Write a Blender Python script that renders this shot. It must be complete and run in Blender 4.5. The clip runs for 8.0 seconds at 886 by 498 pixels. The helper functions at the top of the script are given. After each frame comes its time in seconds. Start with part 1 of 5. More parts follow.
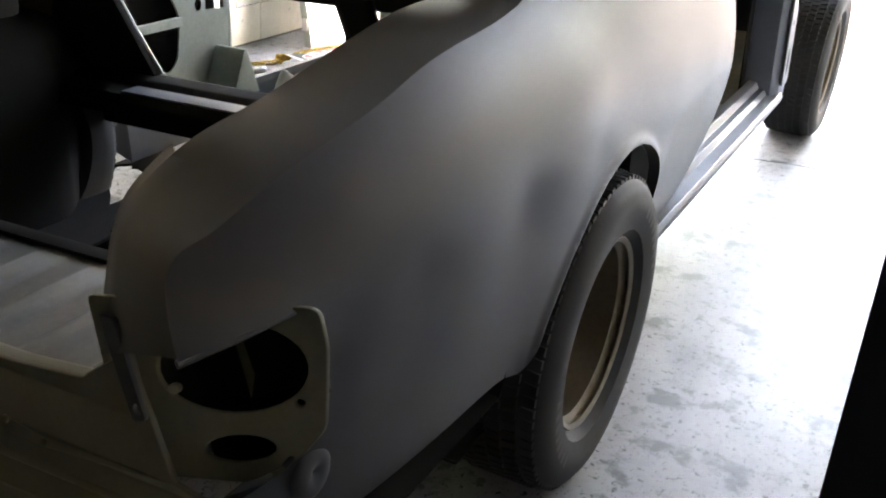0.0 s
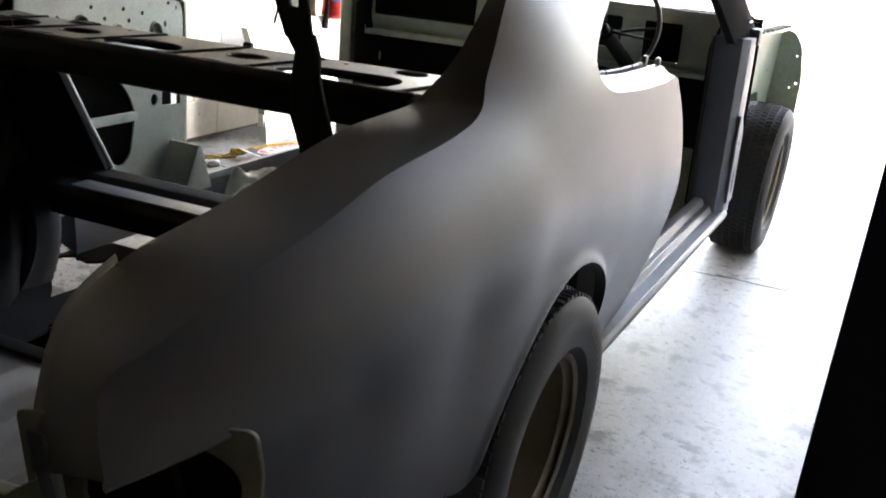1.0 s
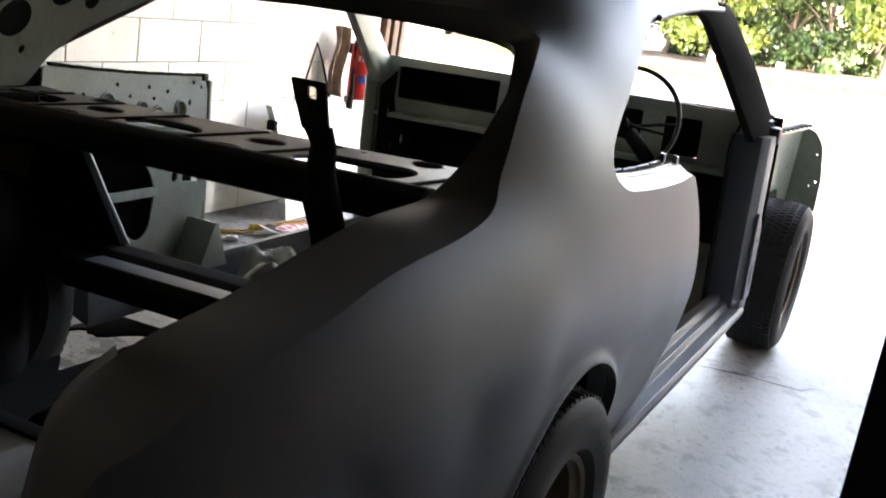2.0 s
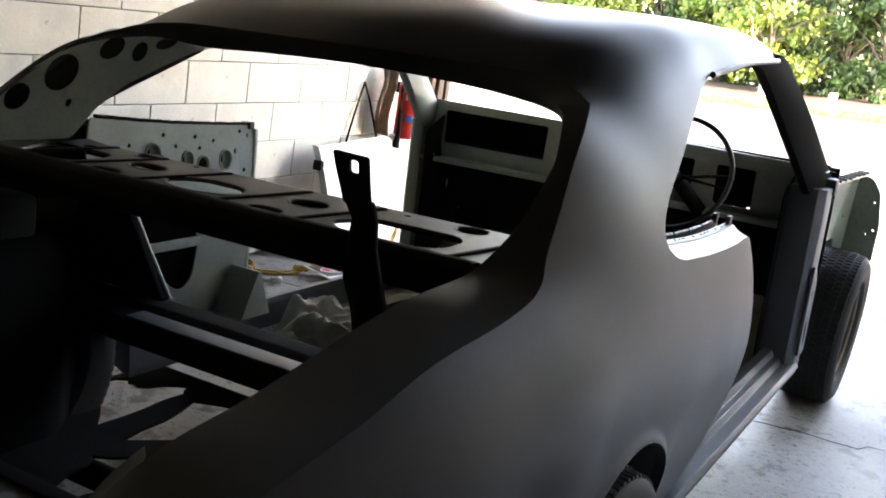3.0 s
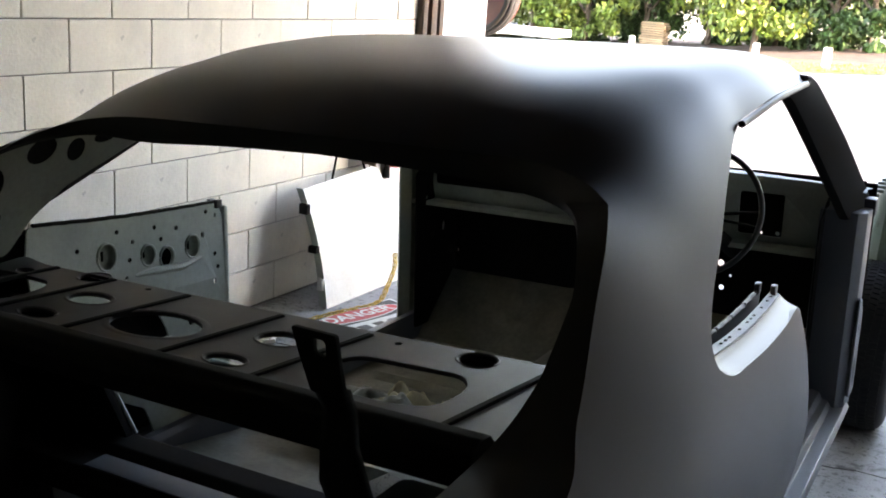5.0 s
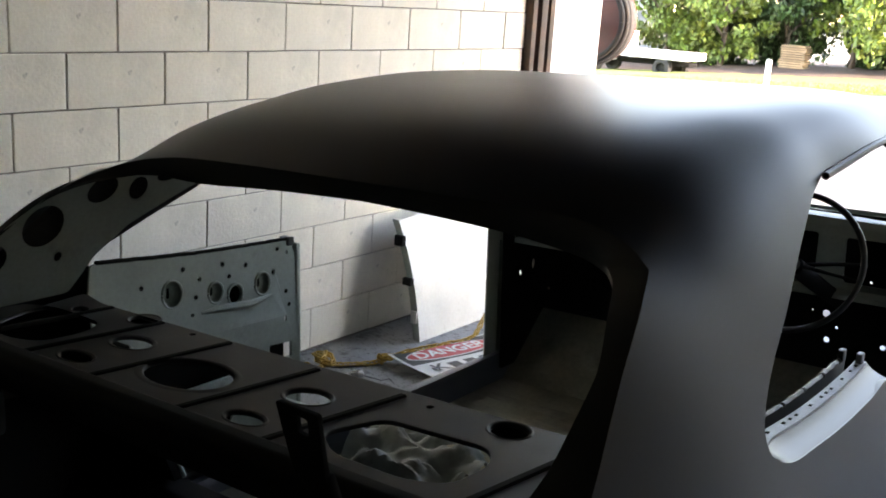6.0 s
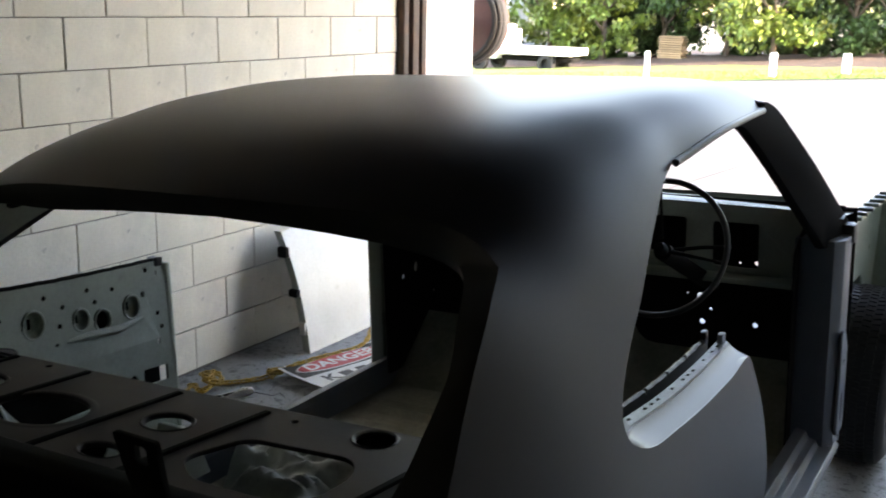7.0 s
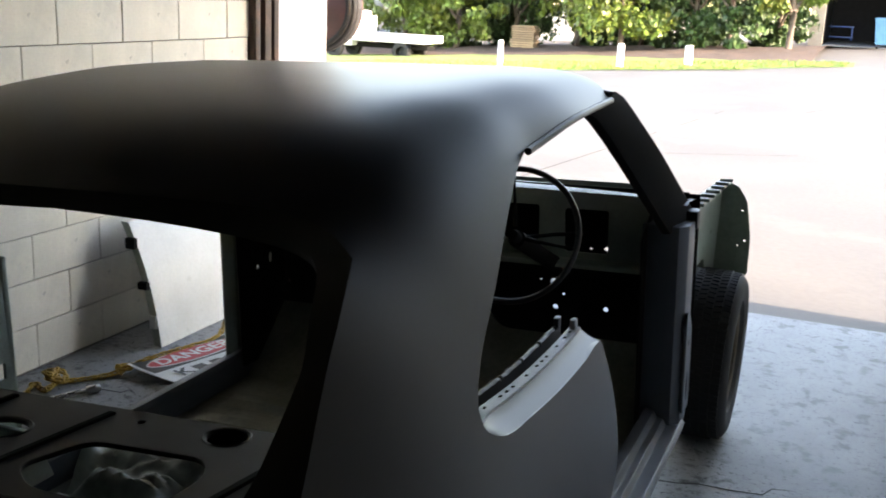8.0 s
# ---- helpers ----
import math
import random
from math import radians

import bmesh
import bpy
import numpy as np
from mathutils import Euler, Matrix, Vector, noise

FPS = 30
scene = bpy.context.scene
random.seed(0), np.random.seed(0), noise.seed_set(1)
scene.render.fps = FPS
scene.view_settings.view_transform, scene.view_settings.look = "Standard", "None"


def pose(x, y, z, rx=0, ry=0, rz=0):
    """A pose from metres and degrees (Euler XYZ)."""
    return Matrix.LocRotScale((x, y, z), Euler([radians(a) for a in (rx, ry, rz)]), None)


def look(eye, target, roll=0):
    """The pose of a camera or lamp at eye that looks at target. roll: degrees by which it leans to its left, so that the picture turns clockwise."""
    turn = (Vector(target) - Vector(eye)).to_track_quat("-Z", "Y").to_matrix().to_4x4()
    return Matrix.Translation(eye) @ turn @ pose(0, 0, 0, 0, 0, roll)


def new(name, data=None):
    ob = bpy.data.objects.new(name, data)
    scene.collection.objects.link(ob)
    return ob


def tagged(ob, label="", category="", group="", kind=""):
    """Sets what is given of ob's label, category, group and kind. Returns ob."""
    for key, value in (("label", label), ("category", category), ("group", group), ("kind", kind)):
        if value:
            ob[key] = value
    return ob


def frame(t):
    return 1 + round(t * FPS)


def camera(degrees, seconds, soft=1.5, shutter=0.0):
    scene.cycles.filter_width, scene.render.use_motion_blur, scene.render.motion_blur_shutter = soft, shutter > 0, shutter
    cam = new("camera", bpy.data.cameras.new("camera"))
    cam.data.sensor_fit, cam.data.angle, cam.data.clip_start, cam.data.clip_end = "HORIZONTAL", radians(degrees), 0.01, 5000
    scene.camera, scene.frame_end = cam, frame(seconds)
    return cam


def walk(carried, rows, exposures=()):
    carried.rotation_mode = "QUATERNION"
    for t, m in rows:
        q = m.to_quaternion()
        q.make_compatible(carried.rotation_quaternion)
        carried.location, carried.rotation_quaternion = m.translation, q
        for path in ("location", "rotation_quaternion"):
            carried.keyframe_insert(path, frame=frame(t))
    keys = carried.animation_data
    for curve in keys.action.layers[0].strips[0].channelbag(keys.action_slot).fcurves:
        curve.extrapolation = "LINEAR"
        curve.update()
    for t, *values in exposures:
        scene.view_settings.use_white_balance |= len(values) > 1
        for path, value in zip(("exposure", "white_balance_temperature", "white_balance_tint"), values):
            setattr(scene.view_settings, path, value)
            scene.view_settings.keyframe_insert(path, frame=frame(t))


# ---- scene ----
from mathutils import geometry

cam = camera(47.1, 8.0, soft=1.8, shutter=0.3)
PATH = [
    (0, (1.35, -1.715, 1.282), (0.547, -0.083, 0.45), 4.3),
    (0.5, (1.342, -1.707, 1.292), (0.588, -0.01, 0.55), 6.2),
    (1, (1.345, -1.701, 1.312), (0.584, 0.03, 0.66), 7.4),
    (1.5, (1.347, -1.692, 1.32), (0.571, 0.058, 0.739), 8.2),
    (2, (1.344, -1.675, 1.34), (0.514, 0.07, 0.826), 9.2),
    (2.2, (1.336, -1.662, 1.35), (0.479, 0.077, 0.856), 9.5),
    (3.3, (1.277, -1.577, 1.429), (0.348, 0.128, 0.95), 9.0),
    (3.5, (1.251, -1.541, 1.442), (0.32, 0.16, 0.954), 8.8),
    (4, (1.148, -1.418, 1.493), (0.164, 0.244, 0.978), 8.0),
    (4.5, (1.089, -1.339, 1.53), (0.138, 0.358, 1.064), 5.6),
    (4.7, (1.084, -1.311, 1.546), (0.174, 0.4, 1.05), 4.4),
    (5.8, (1.154, -1.101, 1.615), (0.066, 0.5, 1.113), 3.4),
    (6, (1.161, -1.076, 1.615), (0.02, 0.492, 1.126), 3.7),
    (6.5, (1.189, -1.037, 1.613), (0.103, 0.562, 1.098), 2.1),
    (7, (1.213, -1.019, 1.617), (0.232, 0.659, 1.144), 1.2),
    (7.5, (1.213, -1.006, 1.619), (0.367, 0.741, 1.137), 1.8),
    (8, (1.208, -0.996, 1.616), (0.48, 0.801, 1.128), 2.5),
]
EXPOSURES = [
    (0.0, 6.85, 9600, 28), (1.0, 6.2, 9200, 28), (2.2, 5.35, 8900, 28), (3.5, 4.95, 8500, 27), (4.7, 4.7, 8200, 25), (5.8, 4.35, 8100, 24), (6.5, 4.25, 8050, 23), (7.0, 4.1, 8000, 22), (8.0, 3.82, 8100, 21),
]
walk(cam, [(t, look(eye, target, roll)) for t, eye, target, roll in PATH], EXPOSURES)

# ---- world and sun ----
SUN_UP, SUN_FROM = 17, 92   # degrees above the horizon; degrees clockwise from ahead (+y)
world = bpy.data.worlds.new("sky")
scene.world = world
world.use_nodes = True
sky = world.node_tree.nodes.new("ShaderNodeTexSky")
sky.sky_type = "NISHITA"
sky.sun_disc = False
sky.sun_elevation = radians(SUN_UP)
sky.sun_rotation = radians(SUN_FROM)
sky.dust_density = 0.6
backg = world.node_tree.nodes["Background"]
backg.inputs["Strength"].default_value = 0.15
world.node_tree.links.new(sky.outputs[0], backg.inputs[0])
sun_data = bpy.data.lights.new("sun", "SUN")
sun_data.energy, sun_data.angle, sun_data.color = 2.2, radians(0.6), (1.0, 0.965, 0.91)
sun_way = Vector((math.sin(radians(SUN_FROM)) * math.cos(radians(SUN_UP)), math.cos(radians(SUN_FROM)) * math.cos(radians(SUN_UP)), math.sin(radians(SUN_UP))))
sun = new("sun", sun_data)
sun.matrix_world = look(sun_way * 60, (0, 0, 0))


# ---- materials ----
def material(name, col, rough=0.5, metal=0.0, var=0.25, scale=3.0, fine=60.0, bump=0.15, dist=0.002, rvar=0.12, tint=None, coat=0.0, island=0.0):
    """A surface with broad blotches, fine grain, uneven gloss and a slight relief."""
    m = bpy.data.materials.new(name)
    m.use_nodes = True
    nt = m.node_tree
    n, l = nt.nodes, nt.links
    bsdf = n["Principled BSDF"]
    tc = n.new("ShaderNodeTexCoord")
    big, small = n.new("ShaderNodeTexNoise"), n.new("ShaderNodeTexNoise")
    for node, sc, det in ((big, scale, 5.0), (small, fine, 4.0)):
        node.inputs["Scale"].default_value, node.inputs["Detail"].default_value = sc, det
        l.new(tc.outputs["Object"], node.inputs["Vector"])
    ramp = n.new("ShaderNodeValToRGB")
    ramp.color_ramp.elements[0].position, ramp.color_ramp.elements[1].position = 0.32, 0.68
    dark = tuple(c * (1 - var) for c in (tint or col))
    ramp.color_ramp.elements[0].color, ramp.color_ramp.elements[1].color = (*dark, 1), (*(min(1, c * (1 + 0.4 * var)) for c in col), 1)
    mix = n.new("ShaderNodeMix")
    mix.data_type = "RGBA"
    mix.blend_type = "MULTIPLY"
    mix.inputs[0].default_value = 0.5
    grain = n.new("ShaderNodeValToRGB")
    grain.color_ramp.elements[0].position, grain.color_ramp.elements[1].position = 0.3, 0.62
    grain.color_ramp.elements[0].color = (*(1 - var,) * 3, 1)
    l.new(big.outputs[0], ramp.inputs[0])
    l.new(small.outputs[0], grain.inputs[0])
    l.new(ramp.outputs[0], mix.inputs[6])
    l.new(grain.outputs[0], mix.inputs[7])
    last = mix.outputs[2]
    if island:
        info = n.new("ShaderNodeObjectInfo") if island > 0 else n.new("ShaderNodeNewGeometry")
        hsv = n.new("ShaderNodeHueSaturation")
        mr = n.new("ShaderNodeMapRange")
        mr.inputs[3].default_value, mr.inputs[4].default_value = 1 - abs(island), 1 + abs(island)
        l.new(info.outputs["Random"] if island > 0 else info.outputs["Random Per Island"], mr.inputs[0])
        l.new(mr.outputs[0], hsv.inputs["Value"])
        l.new(last, hsv.inputs["Color"])
        last = hsv.outputs[0]
    l.new(last, bsdf.inputs["Base Color"])
    rr = n.new("ShaderNodeMapRange")
    rr.inputs[3].default_value, rr.inputs[4].default_value = max(0.03, rough - rvar), min(1, rough + rvar)
    l.new(big.outputs[0], rr.inputs[0])
    l.new(rr.outputs[0], bsdf.inputs["Roughness"])
    bsdf.inputs["Metallic"].default_value = metal
    bsdf.inputs["Coat Weight"].default_value = coat
    if bump:
        b = n.new("ShaderNodeBump")
        b.inputs["Strength"].default_value, b.inputs["Distance"].default_value = bump, dist
        l.new(small.outputs[0], b.inputs["Height"])
        l.new(b.outputs[0], bsdf.inputs["Normal"])
    return m


def worn(m, spot_scale, low, high, spot_col, amount=0.8):
    """Adds stains with a shape of their own to a material."""
    n, l = m.node_tree.nodes, m.node_tree.links
    bsdf = n["Principled BSDF"]
    was = bsdf.inputs["Base Color"].links[0].from_socket
    tc, no, rp, mx = n.new("ShaderNodeTexCoord"), n.new("ShaderNodeTexNoise"), n.new("ShaderNodeValToRGB"), n.new("ShaderNodeMix")
    no.inputs["Scale"].default_value, no.inputs["Detail"].default_value, no.inputs["Roughness"].default_value = spot_scale, 7.0, 0.62
    l.new(tc.outputs["Object"], no.inputs["Vector"])
    rp.color_ramp.elements[0].position, rp.color_ramp.elements[1].position = low, high
    rp.color_ramp.elements[1].color = (amount, amount, amount, 1)
    l.new(no.outputs[0], rp.inputs[0])
    mx.data_type = "RGBA"
    l.new(rp.outputs[0], mx.inputs[0])
    l.new(was, mx.inputs[6])
    mx.inputs[7].default_value = (*spot_col, 1)
    l.new(mx.outputs[2], bsdf.inputs["Base Color"])
    return m


PRIMER = material("satin_charcoal_primer", (0.0155, 0.0165, 0.021), 0.38, var=0.10, scale=1.6, fine=350, bump=0.04, dist=0.0004, rvar=0.04)
SHELFGREY = material("satin_dark_grey_paint", (0.012, 0.012, 0.0125), 0.48, var=0.25, scale=6, fine=110, bump=0.1, dist=0.0008)
# also stands in for shade behind holes and inside the cabin
BLACK = material("dull_black_paint_and_shade", (0.010, 0.010, 0.0098), 0.85, var=0.3, scale=5, fine=120, bump=0.12, dist=0.001)
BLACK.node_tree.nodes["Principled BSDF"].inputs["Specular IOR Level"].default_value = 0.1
# for the opening surround: darker and duller than the side skin
SURROUND = material("dull_olive_black_surround", (0.012, 0.0118, 0.0085), 0.62, var=0.2, scale=3, fine=200, bump=0.05, dist=0.0004)
OLIVE = material("bare_olive_etch_primer", (0.075, 0.072, 0.045), 0.55, var=0.25, scale=4, fine=140, bump=0.08, dist=0.0006)
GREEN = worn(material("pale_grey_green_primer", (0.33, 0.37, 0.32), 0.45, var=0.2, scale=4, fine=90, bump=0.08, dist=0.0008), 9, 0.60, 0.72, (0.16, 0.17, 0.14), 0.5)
DKGREEN = worn(material("old_green_paint", (0.20, 0.25, 0.20), 0.4, var=0.3, scale=3, fine=70, bump=0.1), 7, 0.56, 0.66, (0.30, 0.34, 0.30), 0.5)
BLUEGREY = material("blue_grey_primer", (0.12, 0.135, 0.16), 0.42, var=0.15, scale=3, fine=150, bump=0.06, dist=0.0006)
PANGREY = worn(material("dusty_floor_pan_paint", (0.25, 0.255, 0.205), 0.6, var=0.4, scale=5, fine=60, bump=0.2), 6, 0.55, 0.7, (0.10, 0.09, 0.075), 0.6)
RUBBER = material("tyre_rubber", (0.015, 0.0145, 0.0145), 0.72, var=0.35, scale=12, fine=160, bump=0.25, dist=0.001)
RIM = worn(material("dusty_bronze_rim", (0.16, 0.125, 0.085), 0.45, metal=0.5, var=0.3, scale=7, fine=100, bump=0.1, dist=0.0006), 12, 0.55, 0.7, (0.08, 0.06, 0.045), 0.6)
FLOOR = worn(worn(material("stained_workshop_concrete", (0.29, 0.29, 0.288), 0.5, var=0.3, scale=1.3, fine=28, bump=0.25, dist=0.003, rvar=0.18), 9.0, 0.55, 0.63, (0.045, 0.045, 0.045), 0.85), 1.2, 0.52, 0.70, (0.13, 0.13, 0.133), 0.7)
worn(FLOOR, 46, 0.592, 0.63, (0.025, 0.025, 0.025), 0.95)
worn(FLOOR, 110, 0.60, 0.63, (0.03, 0.03, 0.03), 0.9)
worn(FLOOR, 16, 0.60, 0.66, (0.07, 0.07, 0.07), 0.8)
APRON = worn(material("weathered_concrete_apron", (0.125, 0.110, 0.092), 0.75, var=0.22, scale=0.5, fine=22, bump=0.3, dist=0.003), 0.8, 0.55, 0.75, (0.17, 0.15, 0.125), 0.55)
BLOCK = worn(material("white_painted_blockwork", (0.78, 0.73, 0.635), 0.7, var=0.12, scale=4, fine=75, bump=0.5, dist=0.003, island=0.035), 18, 0.66, 0.72, (0.30, 0.28, 0.25), 0.6)
worn(BLOCK, 2.5, 0.52, 0.74, (0.52, 0.49, 0.43), 0.55)
worn(BLOCK, 60, 0.69, 0.73, (0.18, 0.16, 0.14), 0.7)
JOINT = material("painted_mortar", (0.20, 0.185, 0.16), 0.9, var=0.3, scale=6, fine=90, bump=0.5, dist=0.003)
PLASTER = material("white_painted_render", (0.72, 0.71, 0.68), 0.7, var=0.08, scale=1.5, fine=60, bump=0.15)
SHEET = material("dark_roof_sheet", (0.014, 0.013, 0.012), 0.9, var=0.3, scale=1, fine=20, bump=0.1)
BACKWALL = material("olive_bounce_wall", (0.18, 0.166, 0.115), 0.85, var=0.25, scale=0.8, fine=25, bump=0.2)
SIDEWALL = material("white_unseen_wall", (0.62, 0.625, 0.64), 0.9, var=0.3, scale=0.8, fine=25, bump=0.2)
STEEL = worn(material("rusty_brown_steel", (0.075, 0.048, 0.036), 0.65, metal=0.2, var=0.4, scale=5, fine=80, bump=0.25), 6, 0.5, 0.65, (0.13, 0.06, 0.035), 0.7)
DOORPAINT = worn(material("dusty_white_door_paint", (0.60, 0.60, 0.585), 0.45, var=0.15, scale=2.5, fine=70, bump=0.04, dist=0.0005), 14, 0.62, 0.70, (0.38, 0.37, 0.34), 0.5)
WHITE = material("white_gloss_paint", (0.74, 0.74, 0.73), 0.35, var=0.08, scale=2, fine=90, bump=0.03, dist=0.0005)
RED = material("red_enamel", (0.55, 0.025, 0.022), 0.32, var=0.2, scale=8, fine=100, bump=0.05, dist=0.0005)
CHAIN = material("yellow_zinc_chain", (0.55, 0.33, 0.06), 0.4, metal=0.4, var=0.3, scale=30, fine=200, bump=0.1, dist=0.0005)
CHROME = material("bare_steel_tool", (0.55, 0.54, 0.52), 0.28, metal=1.0, var=0.1, scale=10, fine=200, bump=0.05, dist=0.0003)
# black for the column, and for the shade in the far doorway
DARKBOX = material("black_column_and_doorway_shade", (0.010, 0.010, 0.013), 0.55, var=0.3, scale=3, fine=120, bump=0.05)
DARKBOX.node_tree.nodes["Principled BSDF"].inputs["Specular IOR Level"].default_value = 0.1
LEDGE = material("bare_steel_ledge", (0.26, 0.27, 0.29), 0.45, var=0.25, scale=8, fine=120, bump=0.1, dist=0.0006)
PLASTIC = material("milky_plastic_film", (0.33, 0.36, 0.32), 0.3, var=0.25, scale=8, fine=40, bump=0.3, dist=0.004)
CREAM = material("cream_paper", (0.60, 0.56, 0.38), 0.8, var=0.2, scale=10, fine=80, bump=0.2)
VINYL = material("black_vinyl", (0.016, 0.015, 0.015), 0.42, var=0.2, scale=8, fine=150, bump=0.1)
GRASS = material("lawn_grass", (0.16, 0.24, 0.045), 0.85, var=0.45, scale=0.9, fine=14, bump=0.8, dist=0.03, tint=(0.20, 0.23, 0.05))
MULCH = material("brown_bark_mulch", (0.11, 0.065, 0.042), 0.95, var=0.5, scale=2, fine=16, bump=0.9, dist=0.04)
DIRT = material("dry_verge_ground", (0.26, 0.22, 0.16), 0.95, var=0.3, scale=0.4, fine=6, bump=0.5, dist=0.02)
BARK = material("grey_brown_bark", (0.13, 0.10, 0.075), 0.9, var=0.45, scale=4, fine=30, bump=0.8, dist=0.01)
LEAF = material("bright_green_leaves", (0.10, 0.175, 0.026), 0.5, var=0.4, scale=0.6, fine=9, bump=0.0, island=-0.4, tint=(0.16, 0.19, 0.02))
DKLEAF = material("dark_green_leaves", (0.045, 0.095, 0.022), 0.5, var=0.4, scale=0.6, fine=9, bump=0.0, island=-0.4)
TIMBER = material("pale_stacked_timber", (0.42, 0.29, 0.17), 0.8, var=0.3, scale=2, fine=30, bump=0.3, island=0.2)
GLASS_DARK = material("dark_cab_glass", (0.02, 0.022, 0.025), 0.08, var=0.1, bump=0.0)
TRUCKBLUE = material("blue_enamel", (0.03, 0.10, 0.33), 0.35, var=0.1, bump=0.02)
BRICKWALL = material("far_wall_paint", (0.35, 0.31, 0.26), 0.8, var=0.2, scale=1, fine=10, bump=0.1)


# ---- mesh helpers ----
LOG = []


def part(name, bm, mat, parent=None, label="", smooth=True, angle=40):
    """One mesh object from a bmesh (or a mesh), under a thing or a part."""
    if isinstance(bm, bpy.types.Mesh):
        me = bm
    else:
        me = bpy.data.meshes.new(name)
        bmesh.ops.recalc_face_normals(bm, faces=bm.faces) if len(bm.faces) < 30000 else None
        bm.to_mesh(me)
        bm.free()
    for p in me.polygons:
        p.use_smooth = smooth
    if smooth:
        me.set_sharp_from_angle(angle=radians(angle))
    me.materials.clear()
    me.materials.append(mat)
    ob = new(name, me)
    ob.parent = parent
    LOG.append(ob)
    return tagged(ob, label)


def thing(name, label, category, group="", m=None, kind=""):
    ob = new(name)
    ob.empty_display_size = 0.1
    if m is not None:
        ob.matrix_world = m
    return tagged(ob, label, category, group, kind)


def single(name, bm, mat, label, category, group="", kind="", m=None, smooth=True):
    ob = part(name, bm, mat, None, "", smooth)
    if m is not None:
        ob.matrix_world = m
    return tagged(ob, label, category, group, kind)


def box(x0, x1, y0, y1, z0, z1, bevel=0.004, bm=None, segs=2):
    bm = bm or bmesh.new()
    r = bmesh.ops.create_cube(bm, size=1.0)
    vs = r["verts"]
    for v in vs:
        v.co = ((x0 + x1) / 2 + v.co.x * (x1 - x0), (y0 + y1) / 2 + v.co.y * (y1 - y0), (z0 + z1) / 2 + v.co.z * (z1 - z0))
    if bevel:
        es = {e for v in vs for e in v.link_edges}
        bmesh.ops.bevel(bm, geom=list(es), offset=bevel, segments=segs, affect="EDGES", profile=0.6)
    return bm


def grid(rows, bm=None, close=False):
    """Quads over a table of points."""
    bm = bm or bmesh.new()
    vs = [[bm.verts.new(p) for p in r] for r in rows]
    for a, b in zip(vs, vs[1:]):
        for i in range(len(a) - (0 if close else 1)):
            j = (i + 1) % len(a)
            try:
                bm.faces.new((a[i], a[j], b[j], b[i]))
            except ValueError:
                pass
    return bm


def lathe(profile, n=48, axis="x", bm=None):
    """Turns a profile of (along, radius) round the x axis."""
    rows = []
    for k in range(n):
        a = 2 * math.pi * k / n
        rows.append([(p, r * math.cos(a), r * math.sin(a)) for p, r in profile])
    rows.append(rows[0])
    bm = grid(rows, bm)
    bmesh.ops.remove_doubles(bm, verts=bm.verts, dist=1e-5)
    return bm


def tube(points, radius, n=10, bm=None, flat=1.0):
    """A round bar along a line of points."""
    pts = [Vector(p) for p in points]
    bm = bm or bmesh.new()
    rows = []
    for i, p in enumerate(pts):
        d = (pts[min(i + 1, len(pts) - 1)] - pts[max(i - 1, 0)]).normalized()
        u = d.cross(Vector((0, 0, 1)))
        u = u.normalized() if u.length > 1e-3 else Vector((1, 0, 0))
        w = d.cross(u)
        r = radius[i] if isinstance(radius, (list, tuple)) else radius
        rows.append([p + (u * math.cos(a) + w * math.sin(a) * flat) * r for a in (2 * math.pi * k / n for k in range(n))])
    grid(rows, bm, close=True)
    for r in (rows[0], rows[-1]):
        c = [bm.verts.new(q) for q in r]
        bm.faces.new(c)
    bmesh.ops.remove_doubles(bm, verts=bm.verts, dist=1e-6)
    return bm


def prism(outline, a, b, axis="y", bevel=0.003):
    """A flat outline pushed along an axis. For axis y the outline is (x, z); for x (y, z); for z (x, y)."""
    def at(p, d):
        return {"y": (p[0], d, p[1]), "x": (d, p[0], p[1]), "z": (p[0], p[1], d)}[axis]
    bm = bmesh.new()
    lo, hi = [bm.verts.new(at(p, a)) for p in outline], [bm.verts.new(at(p, b)) for p in outline]
    bm.faces.new(lo)
    bm.faces.new(hi[::-1])
    n = len(outline)
    for i in range(n):
        bm.faces.new((lo[i], hi[i], hi[(i + 1) % n], lo[(i + 1) % n]))
    bmesh.ops.recalc_face_normals(bm, faces=bm.faces)
    if bevel:
        bmesh.ops.bevel(bm, geom=list(bm.edges), offset=bevel, segments=2, affect="EDGES", profile=0.6)
    return bm


def oval(cx, cy, rx, ry=None, n=28, turn=0.0):
    ry = ry or rx
    t = radians(turn)
    return [(cx + rx * math.cos(a) * math.cos(t) - ry * math.sin(a) * math.sin(t), cy + rx * math.cos(a) * math.sin(t) + ry * math.sin(a) * math.cos(t)) for a in (2 * math.pi * k / n for k in range(n))]


def rounded(points, r, n=5):
    """A polygon with rounded corners."""
    out = []
    m = len(points)
    for i in range(m):
        p, a, b = Vector(points[i]), Vector(points[i - 1]), Vector(points[(i + 1) % m])
        ra = min(r, (a - p).length * 0.45, (b - p).length * 0.45)
        s, e = p + (a - p).normalized() * ra, p + (b - p).normalized() * ra
        for k in range(n + 1):
            t = k / n
            out.append(tuple(s * (1 - t) ** 2 + p * 2 * t * (1 - t) + e * t * t))
    return out


